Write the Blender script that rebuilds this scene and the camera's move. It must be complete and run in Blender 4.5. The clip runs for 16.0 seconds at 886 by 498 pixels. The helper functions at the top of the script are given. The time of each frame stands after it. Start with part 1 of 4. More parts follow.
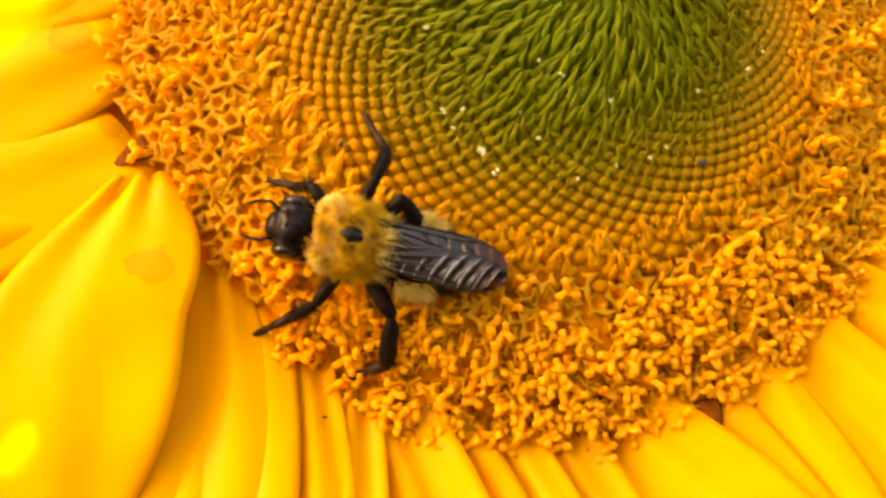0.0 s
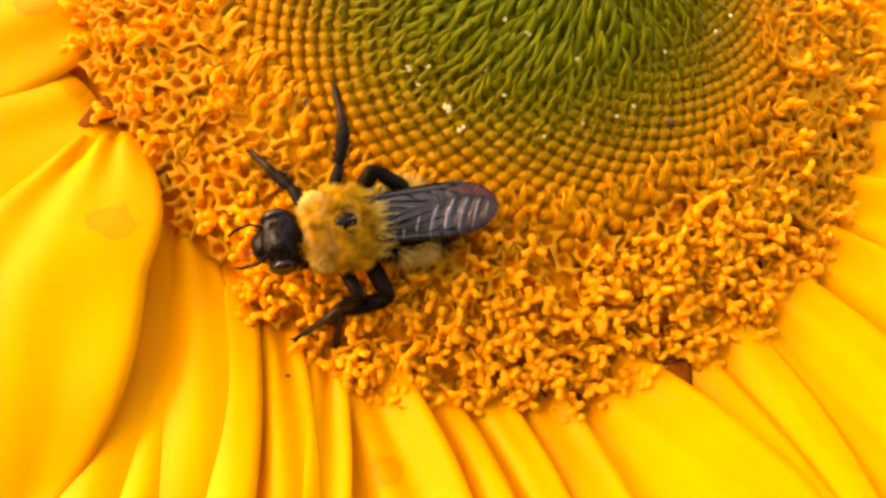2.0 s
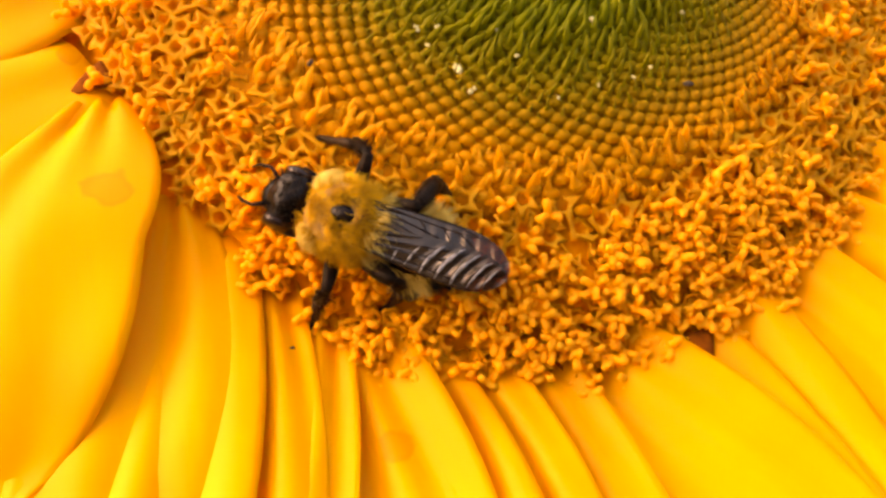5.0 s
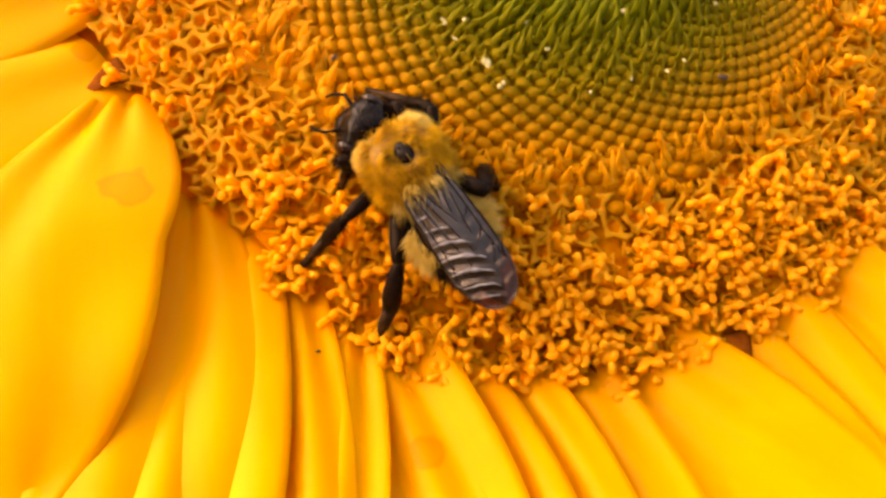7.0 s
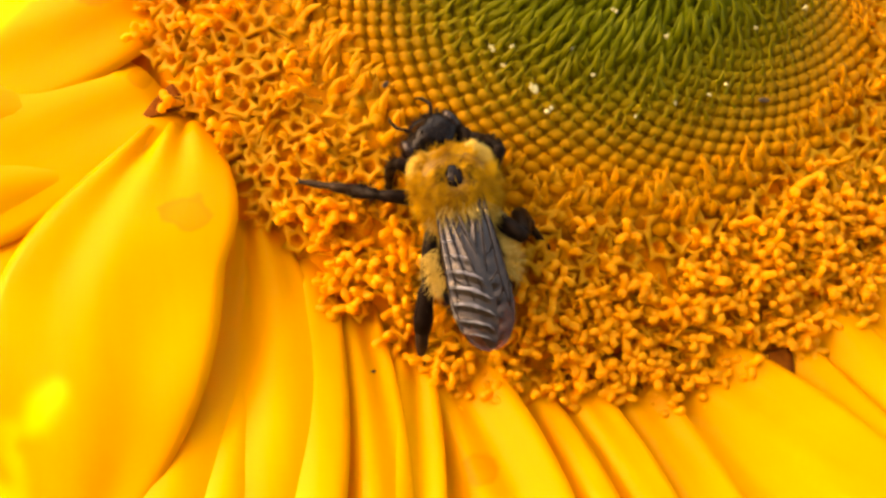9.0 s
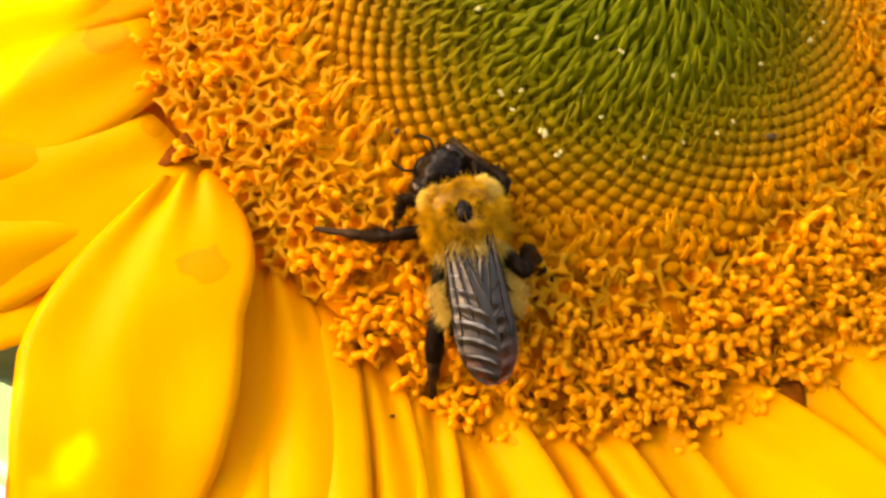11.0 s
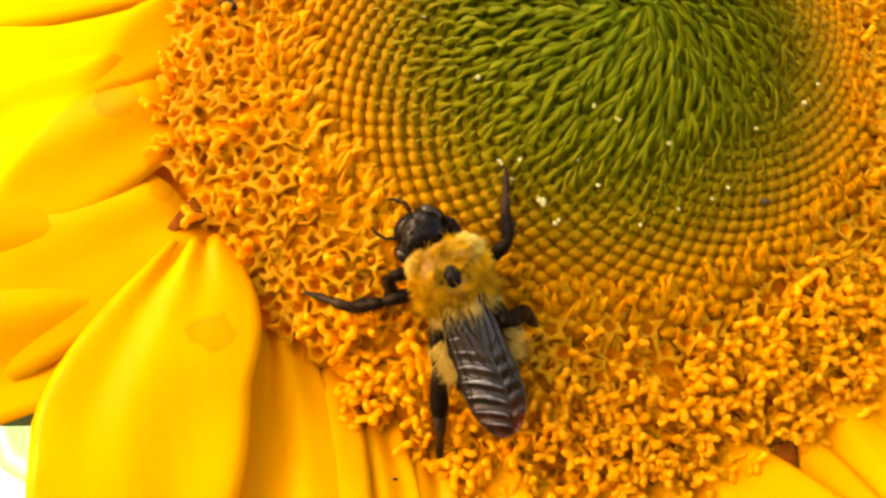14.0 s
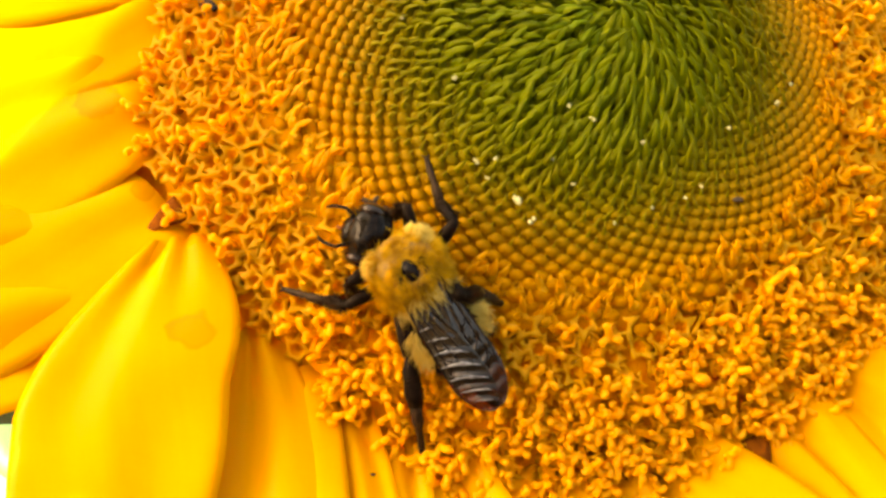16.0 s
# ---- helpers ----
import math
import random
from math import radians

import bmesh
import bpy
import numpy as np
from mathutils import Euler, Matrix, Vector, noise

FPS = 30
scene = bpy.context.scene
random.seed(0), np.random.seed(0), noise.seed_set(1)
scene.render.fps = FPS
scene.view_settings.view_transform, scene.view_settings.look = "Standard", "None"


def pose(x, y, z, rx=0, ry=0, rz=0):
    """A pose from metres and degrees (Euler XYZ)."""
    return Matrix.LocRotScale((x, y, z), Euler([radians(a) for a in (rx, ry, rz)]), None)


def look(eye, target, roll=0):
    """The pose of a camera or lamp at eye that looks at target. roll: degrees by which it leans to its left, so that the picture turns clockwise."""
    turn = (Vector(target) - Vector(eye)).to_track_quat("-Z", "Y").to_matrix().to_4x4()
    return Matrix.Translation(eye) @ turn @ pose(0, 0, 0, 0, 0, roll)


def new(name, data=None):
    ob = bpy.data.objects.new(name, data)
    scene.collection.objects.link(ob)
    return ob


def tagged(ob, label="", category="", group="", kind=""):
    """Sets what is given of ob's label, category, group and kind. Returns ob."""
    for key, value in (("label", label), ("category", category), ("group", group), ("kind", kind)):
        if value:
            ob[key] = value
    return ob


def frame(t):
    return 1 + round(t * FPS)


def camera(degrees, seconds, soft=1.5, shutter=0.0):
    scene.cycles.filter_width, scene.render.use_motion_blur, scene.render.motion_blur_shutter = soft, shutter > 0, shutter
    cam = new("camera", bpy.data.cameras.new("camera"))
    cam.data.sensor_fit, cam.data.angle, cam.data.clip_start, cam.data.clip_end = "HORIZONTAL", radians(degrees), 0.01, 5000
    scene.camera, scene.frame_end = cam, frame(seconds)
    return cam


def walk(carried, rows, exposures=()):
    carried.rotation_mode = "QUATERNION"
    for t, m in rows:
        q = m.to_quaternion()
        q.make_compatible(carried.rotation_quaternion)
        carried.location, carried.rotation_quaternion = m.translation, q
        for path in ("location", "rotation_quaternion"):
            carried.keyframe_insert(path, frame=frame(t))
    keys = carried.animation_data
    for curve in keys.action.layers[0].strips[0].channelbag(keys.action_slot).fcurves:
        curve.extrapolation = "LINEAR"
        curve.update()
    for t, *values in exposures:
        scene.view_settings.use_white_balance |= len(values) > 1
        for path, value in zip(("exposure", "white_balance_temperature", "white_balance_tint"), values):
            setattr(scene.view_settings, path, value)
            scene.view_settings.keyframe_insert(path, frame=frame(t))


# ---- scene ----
# A bumblebee on a sunflower head. Lengths below are in millimetres (MM turns them into metres).
MM = 0.001
FLOWER_R, DOME = 23.0, 6.0          # disc radius and the height of its dome
BUD_R = 15.4                        # inside this the disc florets are still shut
HEART_AT = (2.2, 0.1)               # the green heart lies off the axis

cam = camera(42, 16.0, 2.8)
walk(cam, [
    (0, pose(-0.00666, -0.03940, 0.05776, 23.352, -4.178, 2.206)),
    (0.5, pose(-0.00551, -0.03926, 0.05770, 23.425, -4.329, 2.427)),
    (1, pose(-0.00610, -0.04129, 0.05716, 24.652, -4.217, 2.735)),
    (1.5, pose(-0.00553, -0.04238, 0.05585, 24.629, -4.790, 2.212)),
    (2, pose(-0.00514, -0.04274, 0.05573, 25.071, -4.652, 1.964)),
    (2.5, pose(-0.00515, -0.04248, 0.05541, 25.048, -4.704, 1.700)),
    (3, pose(-0.00467, -0.04337, 0.05461, 25.360, -4.724, 1.724)),
    (3.5, pose(-0.00501, -0.04463, 0.05344, 25.960, -5.103, 1.584)),
    (4, pose(-0.00506, -0.04415, 0.05324, 25.682, -4.880, 1.780)),
    (6.5, pose(-0.00696, -0.04396, 0.05050, 26.792, -4.824, 0.994)),
    (7, pose(-0.00708, -0.04348, 0.05046, 26.275, -4.773, 1.209)),
    (7.5, pose(-0.00785, -0.04418, 0.04981, 27.030, -4.931, 1.162)),
    (8, pose(-0.00822, -0.04314, 0.05139, 26.218, -4.285, 1.079)),
    (8.5, pose(-0.00800, -0.04286, 0.05258, 25.845, -3.823, 1.248)),
    (9, pose(-0.00923, -0.04308, 0.05225, 26.085, -4.192, 1.106)),
    (9.5, pose(-0.00836, -0.04172, 0.05249, 25.418, -4.006, 0.920)),
    (10, pose(-0.01002, -0.04035, 0.05314, 25.116, -3.837, 0.462)),
    (12.5, pose(-0.00947, -0.04041, 0.05556, 24.487, -2.890, -0.112)),
    (13, pose(-0.00941, -0.03977, 0.05570, 24.094, -3.152, 0.089)),
    (13.5, pose(-0.00975, -0.03874, 0.05655, 23.672, -2.880, -0.203)),
    (14, pose(-0.00940, -0.03687, 0.05776, 23.856, -2.669, -0.002)),
    (14.5, pose(-0.00828, -0.03630, 0.05756, 23.582, -3.098, -0.170)),
    (15, pose(-0.00786, -0.03698, 0.05729, 23.939, -2.937, -0.209)),
    (15.5, pose(-0.00817, -0.03667, 0.05806, 23.275, -2.909, -0.288)),
    (16, pose(-0.00854, -0.03732, 0.05844, 23.925, -2.902, -0.219)),
], exposures=tuple((t, e + 1.68, 8200, tint) for t, e, tint in ((0, 0.66, 14), (1.5, 0.66, 20), (3.5, 0.62, 27), (7, 0.52, 28), (10, 0.52, 14), (13.5, 0.60, 10), (16, 0.66, 6))))

# ---- light ----
SUN_ELEVATION, SUN_AZIMUTH = 38, 160
world = bpy.data.worlds.new("sky")
scene.world = world
world.use_nodes = True
wn = world.node_tree
sky = wn.nodes.new("ShaderNodeTexSky")
sky.sky_type, sky.sun_disc = "NISHITA", False
sky.air_density, sky.dust_density, sky.ozone_density = 1.0, 6.0, 0.3
sky.sun_elevation, sky.sun_rotation = radians(SUN_ELEVATION), radians(90 - SUN_AZIMUTH)
wn.nodes["Background"].inputs[1].default_value = 0.15
wn.links.new(sky.outputs[0], wn.nodes["Background"].inputs[0])
sun = new("sun", bpy.data.lights.new("sun", "SUN"))
sun.data.energy, sun.data.angle, sun.data.color = 2.5, radians(0.3), (1.0, 0.95, 0.86)
sun_way = Vector((math.cos(radians(SUN_AZIMUTH)) * math.cos(radians(SUN_ELEVATION)),
                  math.sin(radians(SUN_AZIMUTH)) * math.cos(radians(SUN_ELEVATION)), math.sin(radians(SUN_ELEVATION))))
sun.matrix_basis = look(sun_way, (0, 0, 0))


# ---- materials ----
def material(name):
    m = bpy.data.materials.new(name)
    m.use_nodes = True
    return m, m.node_tree, m.node_tree.nodes["Principled BSDF"]


def ramp(tree, fac, stops):
    node = tree.nodes.new("ShaderNodeValToRGB")
    while len(node.color_ramp.elements) < len(stops):
        node.color_ramp.elements.new(0.5)
    for e, (p, c) in zip(node.color_ramp.elements, stops):
        e.position, e.color = p, (*c, 1)
    tree.links.new(fac, node.inputs[0])
    return node.outputs[0]


def mix(tree, fac, a, b, mode="MIX"):
    node = tree.nodes.new("ShaderNodeMix")
    node.data_type, node.blend_type = "RGBA", mode
    for socket, value in ((node.inputs[0], fac), (node.inputs[6], a), (node.inputs[7], b)):
        if isinstance(value, bpy.types.NodeSocket):
            tree.links.new(value, socket)
        elif isinstance(value, tuple):
            socket.default_value = (*value, 1)
        else:
            socket.default_value = value
    return node.outputs[2]


def noise_of(tree, size, detail=4.0, coords=None, stretch=None):
    """Noise with grains of about that many millimetres."""
    tc = tree.nodes.new("ShaderNodeTexCoord")
    out = coords or tc.outputs["Object"]
    if stretch:
        mp = tree.nodes.new("ShaderNodeMapping")
        mp.inputs["Scale"].default_value = stretch
        tree.links.new(out, mp.inputs[0])
        out = mp.outputs[0]
    n = tree.nodes.new("ShaderNodeTexNoise")
    n.inputs["Scale"].default_value = 1000.0 / size
    n.inputs["Detail"].default_value = detail
    tree.links.new(out, n.inputs["Vector"])
    return n.outputs[0]


def bump(tree, bsdf, height, depth, strength=1.0):
    b = tree.nodes.new("ShaderNodeBump")
    b.inputs["Strength"].default_value = strength
    b.inputs["Distance"].default_value = depth * MM
    tree.links.new(height, b.inputs["Height"])
    tree.links.new(b.outputs[0], bsdf.inputs["Normal"])


def radius_of(tree, x=0.0, y=0.0):
    """Distance from an upright axis at x, y, in units of the disc's radius."""
    geo = tree.nodes.new("ShaderNodeNewGeometry")
    sep = tree.nodes.new("ShaderNodeVectorMath")
    sep.operation = "MULTIPLY_ADD"
    sep.inputs[1].default_value = (1 / (FLOWER_R * MM), 1 / (FLOWER_R * MM), 0)
    sep.inputs[2].default_value = (-x / FLOWER_R, -y / FLOWER_R, 0)
    tree.links.new(geo.outputs["Position"], sep.inputs[0])
    ln = tree.nodes.new("ShaderNodeVectorMath")
    ln.operation = "LENGTH"
    tree.links.new(sep.outputs[0], ln.inputs[0])
    return ln.outputs["Value"]


def blot(tree, x, y, r):
    """A soft stain of radius r about a place on the flower."""
    geo = tree.nodes.new("ShaderNodeNewGeometry")
    flat = tree.nodes.new("ShaderNodeVectorMath")
    flat.operation = "MULTIPLY_ADD"
    flat.inputs[1].default_value, flat.inputs[2].default_value = (1, 1, 0), (-x * MM, -y * MM, 0)
    tree.links.new(geo.outputs["Position"], flat.inputs[0])
    ln = tree.nodes.new("ShaderNodeVectorMath")
    ln.operation = "LENGTH"
    tree.links.new(flat.outputs[0], ln.inputs[0])
    add = tree.nodes.new("ShaderNodeMath")
    add.operation = "MULTIPLY_ADD"
    add.inputs[1].default_value = 0.5 / (r * MM)
    tree.links.new(ln.outputs["Value"], add.inputs[0])
    wob = tree.nodes.new("ShaderNodeMath")
    wob.operation = "MULTIPLY_ADD"
    wob.inputs[1].default_value, wob.inputs[2].default_value = 0.7, -0.35
    tree.links.new(noise_of(tree, 1.6, 2.0, geo.outputs["Position"]), wob.inputs[0])
    tree.links.new(wob.outputs[0], add.inputs[2])
    return ramp(tree, add.outputs[0], ((0.34, (0.40,) * 3), (0.46, (0.60,) * 3), (0.54, (0.0,) * 3)))


def thin(tree, bsdf, colour, share):
    """Lets light through a thin sheet such as a petal."""
    tl = tree.nodes.new("ShaderNodeBsdfTranslucent")
    ms = tree.nodes.new("ShaderNodeMixShader")
    ms.inputs[0].default_value = share
    if isinstance(colour, tuple):
        tl.inputs[0].default_value = (*colour, 1)
    else:
        tree.links.new(colour, tl.inputs[0])
    tree.links.new(bsdf.outputs[0], ms.inputs[1])
    tree.links.new(tl.outputs[0], ms.inputs[2])
    tree.links.new(ms.outputs[0], tree.nodes["Material Output"].inputs[0])


def plain(name, colour, other, size=1.0, rough=0.5, depth=0.02, gloss=0.5, sheen=(1.0, 1.0, 1.0)):
    m, t, b = material(name)
    b.inputs["Specular Tint"].default_value = (*sheen, 1)
    n = noise_of(t, size)
    t.links.new(ramp(t, n, ((0.3, colour), (0.7, other))), b.inputs["Base Color"])
    b.inputs["Roughness"].default_value, b.inputs["Specular IOR Level"].default_value = rough, gloss
    if depth:
        bump(t, b, noise_of(t, size / 3), depth, 0.6)
    return m


def petal_material():
    m, t, b = material("petal_yellow")
    along = noise_of(t, 0.7, 3.0, stretch=(0.03, 1.0, 1.0))
    cloud = noise_of(t, 9.0, 3.0)
    col = mix(t, ramp(t, cloud, ((0.35, (0.0,) * 3), (0.7, (1.0,) * 3))), (0.81, 0.335, 0.001), (0.87, 0.41, 0.001))
    col = mix(t, ramp(t, along, ((0.35, (0.0,) * 3), (0.75, (0.25,) * 3))), col, (0.80, 0.31, 0.002))
    near = radius_of(t)
    col = mix(t, ramp(t, near, ((0.92, (1.0,) * 3), (1.55, (0.0,) * 3))), col, (0.78, 0.235, 0.0005))
    for x, y, r in ((-18.5, -17.0, 1.15), (-3.8, -28.4, 1.0), (-22.3, -8.1, 0.75), (-25.6, -2.1, 1.3)):
        col = mix(t, blot(t, x, y, r), col, (0.60, 0.185, 0.002))
    t.links.new(col, b.inputs["Base Color"])
    b.inputs["Roughness"].default_value = 0.5
    b.inputs["Specular IOR Level"].default_value = 0.10
    bump(t, b, along, 0.05, 0.4)
    thin(t, b, (0.90, 0.43, 0.001), 0.32)
    return m


def floret_material(name, low, high, old, through_colour):
    m, t, b = material(name)
    n = noise_of(t, 0.35)
    info = t.nodes.new("ShaderNodeObjectInfo")
    geo = t.nodes.new("ShaderNodeNewGeometry")
    col = ramp(t, n, ((0.3, low), (0.7, high)))
    col = mix(t, geo.outputs["Random Per Island"], col, high)
    col = mix(t, ramp(t, info.outputs["Random"], ((0.0, (0.0,) * 3), (1.0, (0.35,) * 3))), col, old)
    t.links.new(col, b.inputs["Base Color"])
    b.inputs["Roughness"].default_value = 0.5
    b.inputs["Specular IOR Level"].default_value = 0.10
    bump(t, b, noise_of(t, 0.15), 0.03, 0.5)
    thin(t, b, through_colour, 0.48)
    return m


def bud_material():
    m, t, b = material("bud_green_to_orange")
    r = radius_of(t, *HEART_AT)
    col = ramp(t, r, ((0.36, (0.120, 0.125, 0.001)), (0.46, (0.175, 0.125, 0.001)), (0.56, (0.25, 0.114, 0.001)), (0.66, (0.44, 0.155, 0.001))))
    n = noise_of(t, 0.4)
    col = mix(t, ramp(t, n, ((0.3, (0.0,) * 3), (0.75, (0.35,) * 3))), col, (0.27, 0.15, 0.002))
    t.links.new(col, b.inputs["Base Color"])
    b.inputs["Roughness"].default_value = 0.6
    b.inputs["Specular IOR Level"].default_value = 0.05
    bump(t, b, noise_of(t, 0.2), 0.03, 0.5)
    return m


def heart_material():
    m, t, b = material("disc_heart_green")
    col = ramp(t, radius_of(t, *HEART_AT), ((0.2, (0.05, 0.075, 0.001)), (0.42, (0.10, 0.08, 0.001)), (0.55, (0.26, 0.105, 0.001)), (0.66, (0.40, 0.13, 0.001))))
    col = mix(t, ramp(t, noise_of(t, 0.5), ((0.3, (0.0,) * 3), (0.75, (0.5,) * 3))), col, (0.10, 0.05, 0.001))
    t.links.new(col, b.inputs["Base Color"])
    b.inputs["Roughness"].default_value, b.inputs["Specular IOR Level"].default_value = 0.95, 0.1
    bump(t, b, noise_of(t, 0.3), 0.1, 0.6)
    return m


def bract_material():
    m, t, b = material("bract_green")
    r = radius_of(t, *HEART_AT)
    col = ramp(t, r, ((0.05, (0.125, 0.170, 0.0005)), (0.34, (0.155, 0.165, 0.0005)), (0.45, (0.20, 0.145, 0.0005)), (0.55, (0.27, 0.133, 0.001)), (0.66, (0.44, 0.155, 0.001))))
    geo = t.nodes.new("ShaderNodeNewGeometry")
    col = mix(t, ramp(t, geo.outputs["Random Per Island"], ((0.0, (0.0,) * 3), (1.0, (0.5,) * 3))), col, (0.26, 0.225, 0.002))
    t.links.new(col, b.inputs["Base Color"])
    b.inputs["Roughness"].default_value = 0.5
    b.inputs["Specular IOR Level"].default_value = 0.10
    bump(t, b, noise_of(t, 0.25), 0.03, 0.5)
    thin(t, b, (0.24, 0.27, 0.002), 0.35)
    return m


def wing_material():
    m, t, b = material("wing_membrane")
    n = noise_of(t, 1.2)
    t.links.new(ramp(t, n, ((0.3, (0.006, 0.004, 0.001)), (0.7, (0.020, 0.011, 0.003)))), b.inputs["Base Color"])
    b.inputs["Roughness"].default_value = 0.16
    b.inputs["IOR"].default_value = 1.9
    b.inputs["Specular Tint"].default_value = (1.0, 0.82, 0.64, 1)
    bump(t, b, noise_of(t, 0.8, 2.0), 0.06, 0.45)
    tr = t.nodes.new("ShaderNodeBsdfTransparent")
    tr.inputs[0].default_value = (0.62, 0.34, 0.14, 1)
    ms = t.nodes.new("ShaderNodeMixShader")
    tc = t.nodes.new("ShaderNodeTexCoord")
    cut = t.nodes.new("ShaderNodeSeparateXYZ")
    t.links.new(tc.outputs["Object"], cut.inputs[0])
    far = t.nodes.new("ShaderNodeMapRange")
    far.inputs["From Min"].default_value, far.inputs["From Max"].default_value = -4.2 * MM, -7.0 * MM
    far.inputs["To Min"].default_value, far.inputs["To Max"].default_value = 0.24, 0.62
    t.links.new(cut.outputs["X"], far.inputs["Value"])
    t.links.new(far.outputs["Result"], ms.inputs[0])
    t.links.new(b.outputs[0], ms.inputs[1])
    t.links.new(tr.outputs[0], ms.inputs[2])
    t.links.new(ms.outputs[0], t.nodes["Material Output"].inputs[0])
    return m


PETAL, BUD, BRACT, WING = petal_material(), bud_material(), bract_material(), wing_material()
FLORET = floret_material("floret_orange", (0.69, 0.335, 0.009), (0.78, 0.405, 0.014), (0.64, 0.290, 0.005), (0.86, 0.44, 0.012))
OLD_FLORET = floret_material("floret_dusted_with_pollen", (0.90, 0.435, 0.012), (0.96, 0.500, 0.020), (0.84, 0.385, 0.010), (0.98, 0.53, 0.015))
RECEPTACLE = plain("receptacle_brown_orange", (0.56, 0.17, 0.001), (0.72, 0.27, 0.001), 0.8, 0.95, 0.1, 0.1)
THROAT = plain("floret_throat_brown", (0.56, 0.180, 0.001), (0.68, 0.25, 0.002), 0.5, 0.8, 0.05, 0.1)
HEART = heart_material()
STEM = plain("stem_green", (0.07, 0.13, 0.03), (0.11, 0.18, 0.045), 4.0, 0.6, 0.2)
LEAF = plain("leaf_green", (0.045, 0.10, 0.02), (0.08, 0.15, 0.03), 12.0, 0.5, 0.4)
CHITIN = plain("black_chitin", (0.003, 0.002, 0.001), (0.009, 0.005, 0.003), 0.5, 0.14, 0.05, 0.18, (1.0, 0.82, 0.66))
LEG = plain("black_leg", (0.003, 0.002, 0.001), (0.010, 0.005, 0.003), 0.6, 0.35, 0.04, 0.06, (1.0, 0.72, 0.48))
TARSUS = plain("brown_black_foot", (0.010, 0.005, 0.002), (0.035, 0.016, 0.006), 0.5, 0.45, 0.04, 0.10, (1.0, 0.72, 0.48))
EYE = plain("dark_eye", (0.006, 0.004, 0.004), (0.022, 0.009, 0.005), 0.2, 0.12, 0.01, 0.4, (1.0, 0.8, 0.62))
FUR_SKIN = plain("thorax_skin", (0.18, 0.085, 0.006), (0.36, 0.18, 0.010), 0.5, 0.8, 0.1)
FUR = plain("yellow_fur", (0.28, 0.12, 0.004), (0.80, 0.43, 0.014), 0.75, 0.65, 0.0, 0.08)
PALE_FUR = plain("pale_yellow_fur", (0.54, 0.34, 0.05), (0.74, 0.53, 0.13), 1.6, 0.65, 0.0, 0.08)
DARK_FUR = plain("black_fur", (0.004, 0.003, 0.002), (0.012, 0.007, 0.004), 1.0, 0.7, 0.0, 0.08)
TUFT_FUR = plain("bright_yellow_fur", (0.66, 0.40, 0.04), (0.82, 0.58, 0.13), 1.4, 0.65, 0.0, 0.08)
BROWN_FUR = plain("rust_brown_fur", (0.10, 0.032, 0.004), (0.22, 0.08, 0.012), 0.8, 0.65, 0.0, 0.08)
# pale grey that paints the sky's reflection onto the wing
WING_SHEEN = plain("wing_sheen", (0.05, 0.042, 0.036), (0.28, 0.25, 0.23), 0.5, 0.25, 0.0)
VEIN = plain("wing_vein", (0.006, 0.003, 0.001), (0.014, 0.006, 0.002), 0.6, 0.4, 0.0, 0.08)
TONGUE = plain("red_brown_tongue", (0.22, 0.035, 0.008), (0.30, 0.06, 0.012), 0.4, 0.35, 0.02)
CRUMB = plain("nectar_crumb", (0.42, 0.34, 0.08), (0.62, 0.54, 0.24), 0.2, 0.2, 0.03)
SPECK = plain("dark_speck", (0.03, 0.018, 0.01), (0.08, 0.05, 0.03), 0.3, 0.6, 0.02, 0.1)
BLOCKER = plain("dark_brown_blocker", (0.06, 0.05, 0.042), (0.10, 0.083, 0.066), 40.0, 0.9, 1.0, 0.2)
CONCRETE = plain("pale_concrete", (0.17, 0.165, 0.165), (0.24, 0.235, 0.235), 60.0, 0.8, 1.0)


